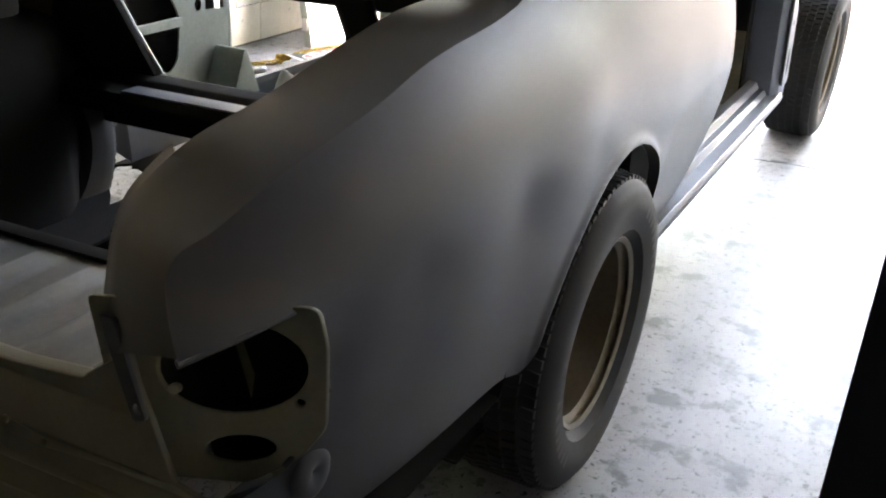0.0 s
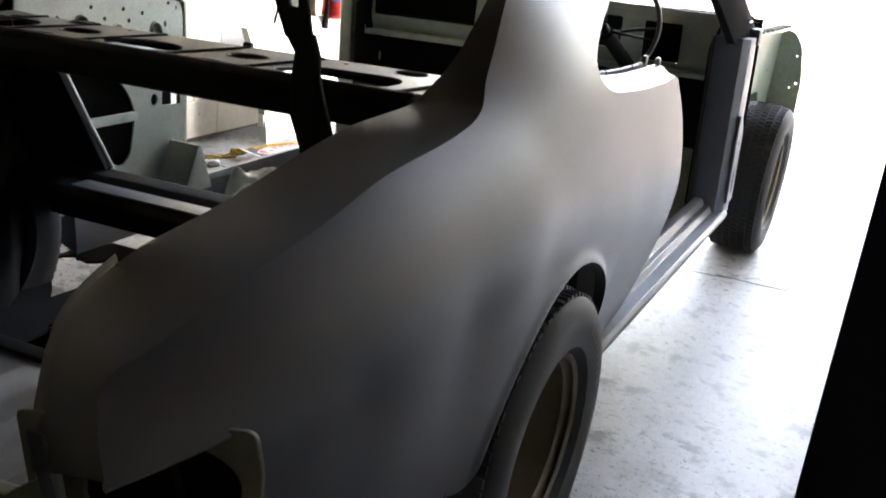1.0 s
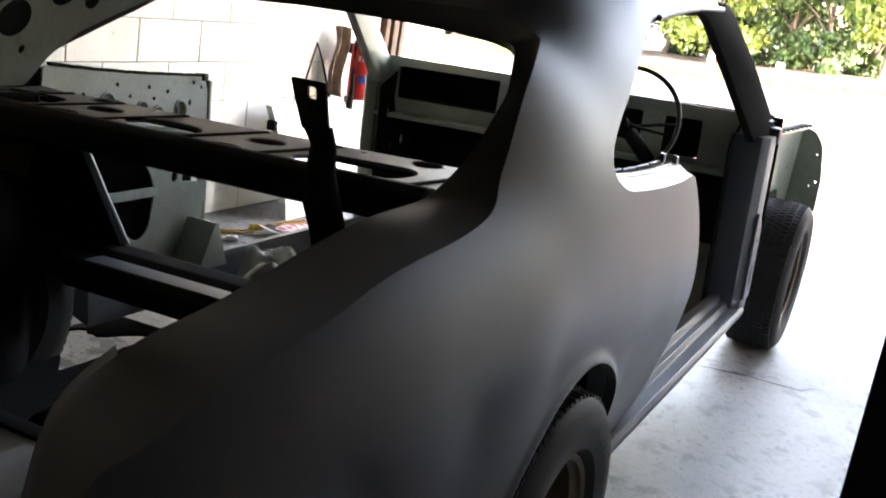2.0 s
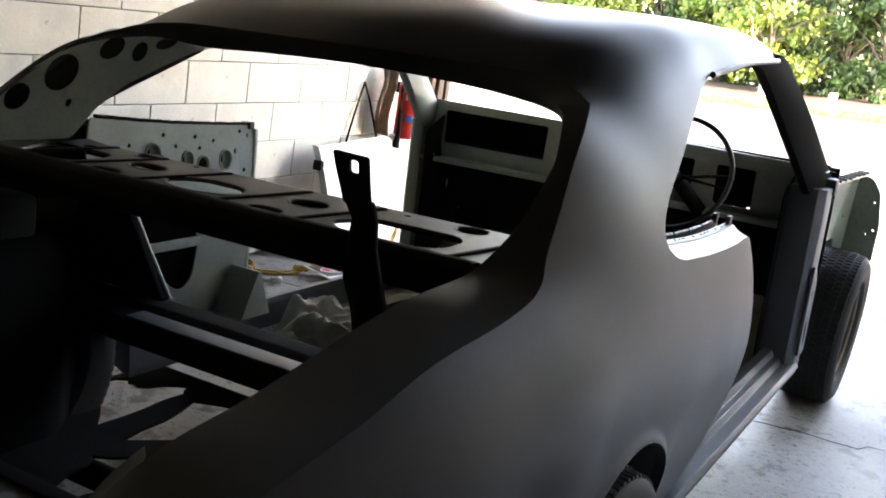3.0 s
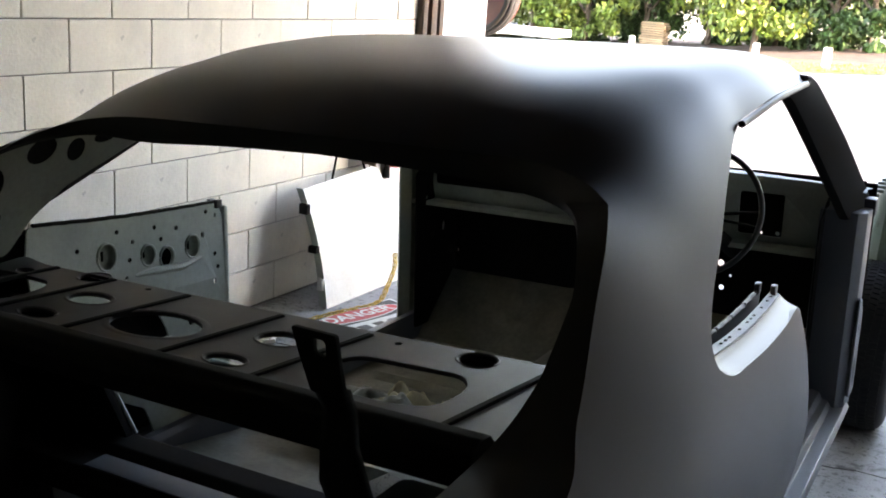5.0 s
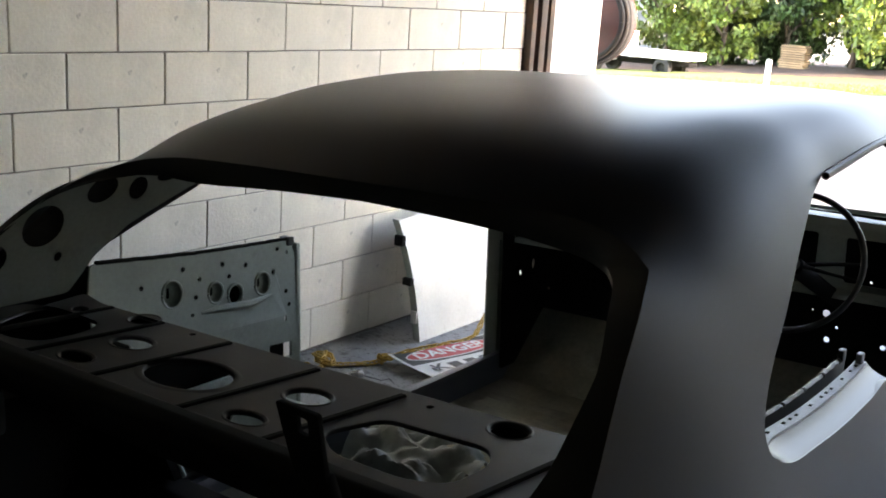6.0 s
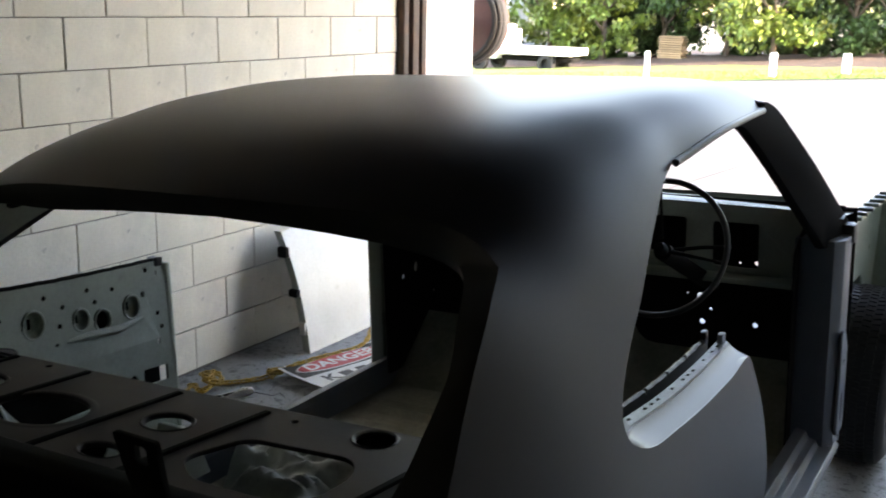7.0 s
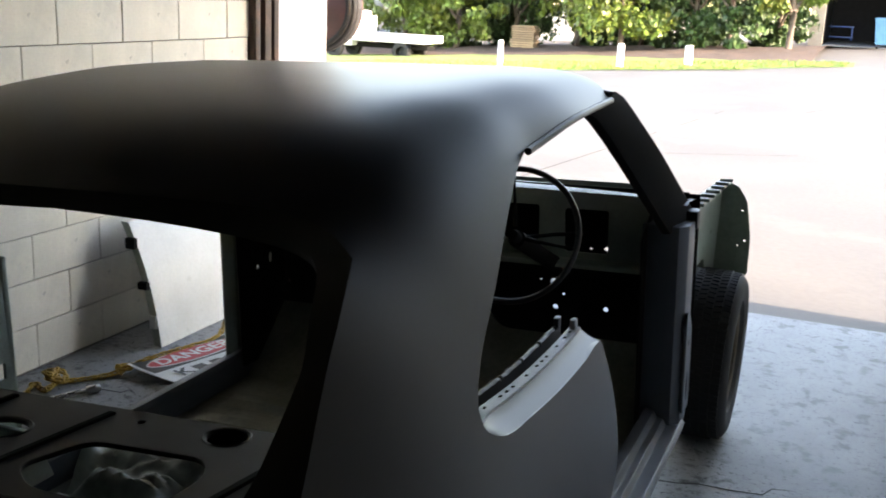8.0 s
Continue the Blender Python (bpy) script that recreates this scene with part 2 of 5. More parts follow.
def sheet(outline, holes=(), thick=0.004, bevel=0.001):
    """A pressed plate with real holes through it, lying in x and y."""
    cu = bpy.data.curves.new("plate", "CURVE")
    cu.dimensions, cu.fill_mode, cu.extrude, cu.bevel_depth, cu.bevel_resolution = "2D", "BOTH", thick / 2, bevel, 1
    for loop in (outline, *holes):
        sp = cu.splines.new("POLY")
        sp.points.add(len(loop) - 1)
        for q, p in zip(sp.points, loop):
            q.co = (p[0], p[1], 0, 1)
        sp.use_cyclic_u = True
    ob = new("plate", cu)
    me = bpy.data.meshes.new_from_object(ob.evaluated_get(bpy.context.evaluated_depsgraph_get()))
    bpy.data.objects.remove(ob)
    bpy.data.curves.remove(cu)
    return me


# how a flat plate stands: its (x, y) become (y, z) at a given x, or (x, z) at a given y
def stand_x(x):
    return Matrix(((0, 0, 1, x), (1, 0, 0, 0), (0, 1, 0, 0), (0, 0, 0, 1)))


def stand_y(y):
    return Matrix(((1, 0, 0, 0), (0, 0, -1, y), (0, 1, 0, 0), (0, 0, 0, 1)))


def plate(name, outline, holes, m, mat, parent, label="", thick=0.004, bevel=0.001, bend=None):
    me = sheet(outline, holes, thick, bevel)
    me.transform(m)
    if bend:
        for v in me.vertices:
            v.co = bend(v.co)
    return part(name, me, mat, parent, label, True, 35)


def pchip(xs, ys, x):
    """Monotone cubic through (xs, ys)."""
    xs, ys = np.asarray(xs, float), np.asarray(ys, float)
    h = np.diff(xs)
    d = np.diff(ys) / h
    m = np.zeros_like(ys)
    m[0], m[-1] = d[0], d[-1]
    for i in range(1, len(xs) - 1):
        if d[i - 1] * d[i] > 0:
            w1, w2 = 2 * h[i] + h[i - 1], h[i] + 2 * h[i - 1]
            m[i] = (w1 + w2) / (w1 / d[i - 1] + w2 / d[i])
    i = int(np.clip(np.searchsorted(xs, x) - 1, 0, len(h) - 1))
    t = (x - xs[i]) / h[i]
    if t < 0:
        return float(ys[0] + m[0] * (x - xs[0]))
    if t > 1:
        return float(ys[-1] + m[-1] * (x - xs[-1]))
    return float((1 + 2 * t) * (1 - t) ** 2 * ys[i] + t * (1 - t) ** 2 * h[i] * m[i] + t * t * (3 - 2 * t) * ys[i + 1] + t * t * (t - 1) * h[i] * m[i + 1])


def smooth_line(points, n):
    """n points along a soft curve (Catmull-Rom, by chord length)."""
    P = [Vector(p) for p in points]
    seg = [(b - a).length for a, b in zip(P, P[1:])]
    total, out = sum(seg), []
    for k in range(n):
        s, i = total * k / (n - 1), 0
        while i < len(seg) - 1 and s > seg[i]:
            s -= seg[i]
            i += 1
        t = min(1.0, s / seg[i])
        p0, p1, p2, p3 = P[max(i - 1, 0)], P[i], P[i + 1], P[min(i + 2, len(P) - 1)]
        m1 = (p2 - p0) * (seg[i] / ((p2 - p1).length + (p1 - p0).length)) if i else p2 - p1
        m2 = (p3 - p1) * (seg[i] / ((p3 - p2).length + (p2 - p1).length)) if i + 2 < len(P) else p2 - p1
        out.append(p1 * (2 * t ** 3 - 3 * t * t + 1) + m1 * (t ** 3 - 2 * t * t + t) + p2 * (3 * t * t - 2 * t ** 3) + m2 * (t ** 3 - t * t))
    return out


def mirror(bm):
    for v in bm.verts:
        v.co.x = -v.co.x
    bmesh.ops.reverse_faces(bm, faces=bm.faces)
    return bm

# ---- the workshop ----
WALL_X, RIGHT_X, DOOR_Y = -1.875, 2.2, 4.55
ground = single("ground", grid([[(x, y, -.06 if y < 5 else -3.2) for x in (-400, -40, 0, 40, 400)] for y in (-300, -20, 0, 60, 700)]), DIRT, "dry ground round the yard", "ground", kind="structure")
floor = single("floor", box(WALL_X - .1, RIGHT_X, -6.0, DOOR_Y, -.12, 0, 0), FLOOR, "stained grey workshop concrete floor", "floor", kind="structure", smooth=False)
# unseen ceiling, near black so that the car's roof reflects darkness
ceiling = single("ceiling", box(WALL_X - .2, RIGHT_X + .2, -6.2, DOOR_Y - .05, 4.2, 4.35, 0), SHEET, "unseen near-black ceiling that keeps the car's roof dark", "ceiling", kind="structure", smooth=False)
for line in ([(.62, 2.26), (.70, 2.31), (.78, 2.322), (.85, 2.35), (.95, 2.352), (1.06, 2.37), (1.085, 2.43), (1.20, 2.46)], [(-1.56, 2.03), (-1.519, 2.052), (-1.403, 2.067), (-1.393, 2.107), (-1.315, 2.062)]):
    part("floor_crack", tube([(x, y, -.0015) for x, y in line], [.001] + [.0035] * (len(line) - 2) + [.001], 6), RUBBER, floor, "thin dark crack in the concrete")
# unseen wall; its olive tone sets the light bounced onto the tail
single("wall_back", box(WALL_X - .2, RIGHT_X + .2, -6.2, -6.0, -.1, 4.2, 0), BACKWALL, "unseen rear wall, toned olive to tint the bounced light", "wall", kind="structure", smooth=False)
# unseen wall, white so that it lights the car's right side
single("wall_right", box(RIGHT_X, RIGHT_X + .2, -6.0, DOOR_Y + .2, -.1, 5.4, 0), SIDEWALL, "unseen side wall, white to bounce light onto the car", "wall", kind="structure", smooth=False)
# unseen lintel, dark to limit the sky mirrored in the car
single("wall_lintel", box(WALL_X - .2, RIGHT_X + .2, DOOR_Y - .05, DOOR_Y + .2, 3.2, 5.6, 0), SHEET, "unseen dark wall over the wide roller door opening", "wall", kind="structure", smooth=False)
wall = single("wall_left", box(WALL_X - .19, WALL_X - .004, -6.0, 3.715, -.1, 2.49, 0), JOINT, "white painted concrete block wall", "wall", kind="structure", smooth=False)
single("wall_pier", box(WALL_X - .19, WALL_X - .02, 4.0, DOOR_Y + .06, -.1, 5.4, .004), PLASTER, "white rendered pier beside the door", "wall", kind="structure", smooth=False)
# unseen upper wall, added dark to keep pale reflections off the roof
single("wall_cladding", box(WALL_X - .19, WALL_X - .004, -6.0, 3.715, 2.49, 4.2, 0), SHEET, "unseen dark wall top added to darken the roof's reflection", "wall", kind="structure", smooth=False)
# unseen wall added to keep the bright doorway out of the sail's reflection
single("wall_front", box(1.6, RIGHT_X, DOOR_Y - .05, DOOR_Y + .2, -.1, 3.2, 0), SIDEWALL, "unseen wall added to narrow the bright door opening", "wall", kind="structure", smooth=False)
jamb = thing("door_jamb", "rusty brown steel roller door track on the wall", "door track", kind="structure")
part("channel", prism([(WALL_X - .19, 3.716), (WALL_X + .05, 3.716), (WALL_X + .05, 3.76), (WALL_X - .03, 3.77), (WALL_X - .03, 3.94), (WALL_X + .02, 3.95), (WALL_X + .02, 3.995), (WALL_X - .19, 3.995)], 0, 3.6, "z", .003), STEEL, jamb)
part("track", box(WALL_X - .02, WALL_X + .03, 3.84, 3.90, 0, 3.6, .004), STEEL, jamb)


def block_mesh(w, h, seed):
    r = random.Random(seed)
    bm = box(0, .012, 0, w, 0, h, .0045, segs=2)
    for v in bm.verts:
        v.co += Vector((r.uniform(-.0012, .0012), r.uniform(-.0008, .0008), r.uniform(-.0008, .0008)))
    me = bpy.data.meshes.new("block")
    bmesh.ops.recalc_face_normals(bm, faces=bm.faces)
    bm.to_mesh(me)
    bm.free()
    for p in me.polygons:
        p.use_smooth = False
    me.materials.append(BLOCK)
    return me


BLOCKS = [block_mesh(.3955, .1865, k) for k in range(8)]
HALF = block_mesh(.1955, .1865, 20)


def lay_blocks():
    """Running courses; the stretch that the camera passes is of single blocks, the rest one mesh."""
    r = random.Random(2)
    rest = []
    for c in range(13):
        z = c * .1905 + .012
        y = 3.712 - (.2 if c % 2 else 0.0)
        if c % 2:
            piece(HALF, 3.712 - .191, z, r)
        while y > -5.9:
            y -= .4
            if y > -1.8 and z < 2.5:
                piece(r.choice(BLOCKS), y, z, r)
            else:
                rest.append((y, z))
    me_rows = bmesh.new()
    for y, z in rest:
        box(WALL_X - .006, WALL_X + .006, y, y + .3955, z, z + .1865, 0, me_rows)
    part("blockwork", me_rows, BLOCK, wall, "", False)["kind"] = "stuff"


def piece(me, y, z, r):
    b = new("block", me)
    b.parent = wall
    b.matrix_local = pose(WALL_X - .006 + r.uniform(-.0015, .0015), y, z)


# black column standing by the camera
post = thing("steel_column", "black painted steel column standing on the concrete", "column", m=pose(1.327, -.30, 0))
part("shaft", box(0, .26, 0, .12, .014, 4.198, .006), DARKBOX, post)
part("base_plate", box(-.0, .30, -.03, .15, 0, .014, .003), DARKBOX, post)

# ---- the car body shell (x to its right, y ahead from the rear axle, z up) ----
car = thing("car_body_shell", "charcoal primed two-door car shell without doors, glass or boot lid", "car", m=pose(-0.023, 0, 0, 0, -2.6, 0))

SY = (-1.1, -1.05, -1.0, -.93, -.75, -.45, -.15, .1, .4, .75, 1.1)
SZ = (.25, .45, .60, .72, .80, .88, .94, 1.02, 1.12, 1.22, 1.32)
SX = ((.74, .75, .77, .79, .83, .86, .86, .86, .86, .855, .85),
      (.80, .815, .83, .85, .875, .89, .895, .895, .885, .875, .87),
      (.835, .85, .865, .88, .895, .905, .91, .91, .90, .89, .88),
      (.832, .855, .872, .887, .90, .91, .912, .905, .898, .886, .872),
      (.79, .80, .815, .84, .875, .90, .903, .888, .884, .874, .860),
      (.62, .63, .64, .67, .755, .82, .850, .862, .862, .857, .842),
      (.50, .52, .54, .57, .66, .735, .785, .835, .840, .838, .824),
      (.45, .46, .48, .51, .60, .68, .740, .792, .806, .810, .80),
      (.42, .43, .45, .48, .56, .64, .690, .733, .758, .771, .765),
      (.40, .41, .43, .46, .53, .60, .640, .668, .705, .724, .72),
      (.35, .36, .38, .42, .48, .52, .540, .560, .610, .660, .675))
ARCH_Y, ARCH_Z, ARCH_R = 0.02, 0.315, 0.342


# the side as an even table of half widths
TY, TZ, STEP = -1.14, .20, .01
ty, tz = TY + STEP * np.arange(230), TZ + STEP * np.arange(120)


def faired(a, sigma, axis):
    a = np.moveaxis(a, axis, 0)
    n = int(3 * sigma / STEP)
    head = 2 * a[0] - a[n:0:-1]
    tail = 2 * a[-1] - a[-2:-n - 2:-1]
    b = np.concatenate([head, a, tail])
    w = np.exp(-((np.arange(-n, n + 1) * STEP) / sigma) ** 2 / 2)
    w /= w.sum()
    out = sum(w[m] * b[m:m + len(a)] for m in range(2 * n + 1))
    return np.moveaxis(out, 0, axis)


def spline(t):
    return np.array(((1 - t) ** 3, 3 * t ** 3 - 6 * t * t + 4, -3 * t ** 3 + 3 * t * t + 3 * t + 1, t ** 3)) / 6


# the fold line of the shoulder: along the boot opening and up the rear edge of the sail, with the half width there
FOLD = ((-1.07, .43, .803), (-1.087, .64, .838), (-1.085, .735, .826), (-1.073, .768, .809), (-1.05, .795, .788), (-1.02, .808, .778), (-.975, .815, .781), (-.85, .842, .780), (-.668, .873, .783), (-.5, .903, .776),
        (-.28, .930, .778), (-.17, .957, .769), (-.10, 1.005, .751), (-.06, 1.037, .742), (0, 1.09, .726), (.053, 1.133, .712), (.11, 1.172, .698), (.172, 1.208, .681), (.235, 1.238, .664), (.32, 1.275, .62))


def ramp(a, b, v):
    t = min(1, max(0, (v - a) / (b - a)))
    return t * t * (3 - 2 * t)


def fair_skin():
    """The side as a thin springy sheet through its stations and the fold line."""
    line = np.array([[pchip(range(len(FOLD)), [p[c] for p in FOLD], s) for c in range(3)] for s in np.linspace(0, len(FOLD) - 1, 60)])
    pts = [(y, z, SX[k][j]) for k, z in enumerate(SZ) for j, y in enumerate(SY) if k < 4 or y > .3]
    pts += [tuple(p) for p in line[5:]]
    flank = [SX[3][j] for j in range(len(SY))]
    for y, z, x in line:
        if -1.02 < y < -.15 and z > .8:
            room, f = pchip(SY, flank, y) - x, ramp(-.75, -.12, y)
            pts += [(y, z - d, x + room * (a + (b - a) * f)) for d, a, b in ((.022, .42, .31), (.050, .75, .58), (.090, .94, .83))]
    P = np.array(pts)
    def kernel(a, b):
        r2 = ((a[:, None] - b[None]) ** 2).sum(-1)
        return .5 * r2 * np.log(r2 + 1e-12)
    n = len(P)
    A = np.zeros((n + 3, n + 3))
    A[:n, :n] = kernel(P[:, :2], P[:, :2]) + np.diag(np.where(P[:, 0] < -.35, 6e-4, 7e-3))
    A[:n, n] = A[n, :n] = 1
    A[:n, n + 1:], A[n + 1:, :n] = P[:, :2], P[:, :2].T
    w = np.linalg.solve(A, np.concatenate([P[:, 2], np.zeros(3)]))
    g = np.stack(np.meshgrid(ty, tz, indexing="ij"), -1).reshape(-1, 2)
    out = kernel(g, P[:, :2]) @ w[:n] + w[n] + g @ w[n + 1:]
    return out.reshape(len(ty), len(tz))


SWELL = faired(faired(fair_skin(), .012, 0), .012, 1)


def side(y, z):
    """Half width of the body at a height: the side's swell, with the lip round the wheel opening."""
    fy, fz = min(max((y - TY) / STEP, 1), 226.99), min(max((z - TZ) / STEP, 1), 116.99)
    iy, iz = int(fy), int(fz)
    x = float(spline(fy - iy) @ SWELL[iy - 1:iy + 3, iz - 1:iz + 3] @ spline(fz - iz))
    r = math.hypot(y - ARCH_Y, z - ARCH_Z)
    if z > 0.3:
        x += 0.008 * math.exp(-((r - ARCH_R) / 0.015) ** 2)
    x -= .11 * .008 * math.log1p(math.exp(min(40, (.632 - z) / .008))) * ramp(.20, .42, y)
    return x


def arch(a):
    return (ARCH_Y + ARCH_R * math.cos(radians(a)), ARCH_Z + ARCH_R * math.sin(radians(a)))


# edge along the tail, the boot opening and the rear pillar; edge along sill, door opening and side window; lines between
EDGE_A = [(-1.07, .43), (-1.078, .50), (-1.083, .57), (-1.087, .64), (-1.088, .70), (-1.085, .735), (-1.073, .768), (-1.05, .795), (-1.02, .808), (-.975, .815), (-.85, .842), (-.668, .873), (-.5, .903),
          (-.28, .930), (-.17, .957), (-.10, 1.005), (-.06, 1.037), (0, 1.09), (.053, 1.133), (.11, 1.172), (.172, 1.208), (.235, 1.238)]
EDGE_B = [(-1.065, .405), (-.62, .405), (-.45, .40), (-.345, .37), arch(165), arch(140), arch(115), arch(90), arch(65), arch(40), arch(12), (.37, .325), (.50, .318), (.70, .325), (.82, .37), (.90, .45), (.945, .53),
          (.960, .64), (.965, .74), (.962, .82), (.952, .875), (.938, .909), (.80, .911), (.62, .916), (.47, .925), (.365, .936), (.298, .966), (.300, .998), (.365, 1.042), (.54, 1.130), (.69, 1.207), (.81, 1.262), (.924, 1.298)]
PAIRS = [(0, 0, None), (4, .40, None), (9, 1.2, None), (11.5, 4, None), (13, 7, None), (13.6, 10, None), (14.2, 13, (.36, .63)), (14.754, 17, (.408, .74)), (14.83, 21, (.544, .847)), (15.48, 22, (.358, .887)),
         (16.135, 23, (.294, .902)), (16.662, 24, (.177, .956)), (18.184, 27, (.154, 1.02)), (21, 32, (.56, 1.265))]
NOTCH = [(-1.3, .722), (-1.09, .727), (-1.02, .735), (-.952, .740), (-.930, .68), (-.918, .63), (-.930, .585), (-.97, .552), (-1.08, .535), (-1.3, .53)]


def at_index(points, s):
    """A point of a soft curve by its place in the list."""
    i = min(int(s), len(points) - 2)
    t = s - i
    p = [Vector((*points[min(max(k, 0), len(points) - 1)], 0)) for k in (i - 1, i, i + 1, i + 2)]
    d = (p[2] - p[1]).length
    m1 = (p[2] - p[0]) * (d / (d + (p[1] - p[0]).length)) if i else p[2] - p[1]
    m2 = (p[3] - p[1]) * (d / (d + (p[3] - p[2]).length)) if i + 2 < len(points) else p[2] - p[1]
    if (p[2] - p[1]).dot(p[1] - p[0]) < 0.35 * d * (p[1] - p[0]).length:
        m1 = p[2] - p[1]
    if (p[3] - p[2]).dot(p[2] - p[1]) < 0.35 * d * (p[3] - p[2]).length:
        m2 = p[2] - p[1]
    q = p[1] * (2 * t ** 3 - 3 * t * t + 1) + m1 * (t ** 3 - 2 * t * t + t) + p[2] * (3 * t * t - 2 * t ** 3) + m2 * (t ** 3 - t * t)
    return q.x, q.y


def quarter_rows(cols=250, lines=34):
    rows, crease = [], []
    for k in range(cols + 1):
        g = (len(PAIRS) - 1) * k / cols
        i = min(int(g), len(PAIRS) - 2)
        f = g - i
        a, b = PAIRS[i], PAIRS[i + 1]
        pa, pb = at_index(EDGE_A, a[0] + (b[0] - a[0]) * f), at_index(EDGE_B, a[1] + (b[1] - a[1]) * f)
        mids = []
        for q in (a, b):
            ea, eb = at_index(EDGE_A, q[0]), at_index(EDGE_B, q[1])
            c = ((ea[0] + eb[0]) / 2, (ea[1] + eb[1]) / 2)
            mids.append((q[2][0] - c[0], q[2][1] - c[1]) if q[2] else (0, 0))
        s = f * f * (3 - 2 * f)
        my = (pa[0] + pb[0]) / 2 + mids[0][0] * (1 - s) + mids[1][0] * s
        mz = (pa[1] + pb[1]) / 2 + mids[0][1] * (1 - s) + mids[1][1] * s
        row = []
        for j in range(lines + 1):
            u = j / lines
            y = pa[0] * (1 - u) * (1 - 2 * u) + my * 4 * u * (1 - u) + pb[0] * u * (2 * u - 1)
            z = pa[1] * (1 - u) * (1 - 2 * u) + mz * 4 * u * (1 - u) + pb[1] * u * (2 * u - 1)
            row.append((side(y, z), y, z))
        x, y, z = row[-1]
        row += [(x - 0.006, y, z - 0.001), (x - 0.024, y, z)]
        rows.append(row)
        crease.append(row[0])
    return rows, crease


def rail(y):
    """The roof's side line: half width and height."""
    z = pchip((.1, .235, .571, .924, 1.25, 1.586, 1.7), (1.21, 1.238, 1.2665, 1.298, 1.335, 1.346, 1.348), y)
    return (side(y, z) if y < .924 else pchip((.924, 1.3, 1.6), (side(.924, 1.298), .694, .690), y)), z


def roof_mid(y):
    return pchip((.25, .33, .45, .65, .9, 1.2, 1.5, 1.7), (1.206, 1.261, 1.334, 1.385, 1.414, 1.428, 1.425, 1.402), y)


def roof_point(s, v):
    """s: -1 to 1 across; v: 0 at the rear edge, 1 at the windscreen."""
    a = abs(s)
    y0, y1 = .335 - .100 * a ** 5, 1.66 - .075 * a * a
    y = y0 + (y1 - y0) * v
    xr, zr = rail(y)
    top = roof_mid(y + (.335 - y0) * (1 - v) * 0.95)
    h = max(top - zr, .01)
    z = zr + h * (.06 * (1 - a * a) + .94 * (1 - a ** 12))
    return xr * s, y, z


quarter, crease = quarter_rows()
NS, LINES = 100, 34
seam = quarter[-1][:LINES + 1]
roof_v = [(p[1] - .235) / 1.35 for p in seam] + list(np.linspace((seam[-1][1] - .235) / 1.35, 1, 23)[1:])
across = [math.sin((-1 + 2 * i / NS) * 1.35) / math.sin(1.35) for i in range(NS + 1)]
roof_rows = [[roof_point(s, v) for s in across] for v in roof_v]
for row, p in zip(roof_rows, seam):
    row[0], row[-1] = (-p[0], p[1], p[2]), p


def roof_at(a, y):
    """Height of the roof at a share a of the half width and a station y."""
    y0, y1 = .335 - .100 * a ** 5, 1.66 - .075 * a * a
    return roof_point(a, (y - y0) / (y1 - y0))


# sail and roof run into each other with a filled, sanded radius: the section is smoothed along its length
STATIONS = np.linspace(.06, .95, 46)
DOWN = np.linspace(0, .30, 61)
IN = 1 - np.linspace(0, 1, 60)[1:] ** 1.3 * .55
sail_shift, roof_shift = [], []
for y in STATIONS:
    xr, zr = rail(y)
    sail = [(side(y, zr - d), zr - d) for d in DOWN[::-1]]
    yy = max(y, .262)
    xo, zo = rail(yy)
    a_min = max(0, (.335 - yy) / .1) ** .2
    whole = [roof_at(a, yy) for a in (1.0, a_min, a_min + .01)]
    slope = (whole[1][2] - whole[2][2]) / (.01 * xo)
    top = []
    for a in IN:
        x, _, z = roof_at(a, yy) if a >= a_min else (a * xo, yy, whole[1][2] + slope * (a_min - a) * xo)
        top.append((x - xo + xr, y, z - zo + zr))
    curve = np.array(sail + [(p[0], p[2]) for p in top])
    run = np.concatenate([[0], np.cumsum(np.linalg.norm(np.diff(curve, axis=0), axis=1))])
    sig = .07 * min(1, max(.02, (.95 - y) / .30))
    even = np.linspace(0, run[-1], 420)
    cx, cz = np.interp(even, run, curve[:, 0]), np.interp(even, run, curve[:, 1])
    w = np.exp(-((even[:, None] - even[None]) / sig) ** 2 / 2)
    room = np.minimum(even, run[-1] - even)
    w = w * (np.abs(even[:, None] - even[None]) <= room[:, None] + 1e-9)
    w /= w.sum(1, keepdims=True)
    dx, dz = np.interp(run, even, w @ cx - cx), np.interp(run, even, w @ cz - cz)
    n = len(DOWN)
    sail_shift.append((dx[:n][::-1], dz[:n][::-1]))
    roof_shift.append((np.concatenate([[dx[n - 1]], dx[n:]]), np.concatenate([[dz[n - 1]], dz[n:]])))


def between(y, keys, table, at):
    f = np.clip((y - STATIONS[0]) / (STATIONS[1] - STATIONS[0]), 0, len(STATIONS) - 1.001)
    i, t = int(f), f - int(f)
    return [float(np.interp(at, keys, table[i][c]) * (1 - t) + np.interp(at, keys, table[i + 1][c]) * t) for c in (0, 1)]


IN_KEYS = np.concatenate([[0], 1 - IN])


def eased_side(p):
    x, y, z = p
    if not STATIONS[0] < y < .95 or z < rail(y)[1] - .30:
        return p
    dx, dz = between(y, DOWN, sail_shift, max(0, rail(y)[1] - z))
    f = ramp(.07, .235, y)
    return (x + dx * f, y, z + dz * f)


def eased_roof(p, a):
    x, y, z = p
    if y > .95:
        return p
    dx, dz = between(y, IN_KEYS, roof_shift, 1 - abs(a))
    return (x + dx if x > 0 else x - dx, y, z + dz)


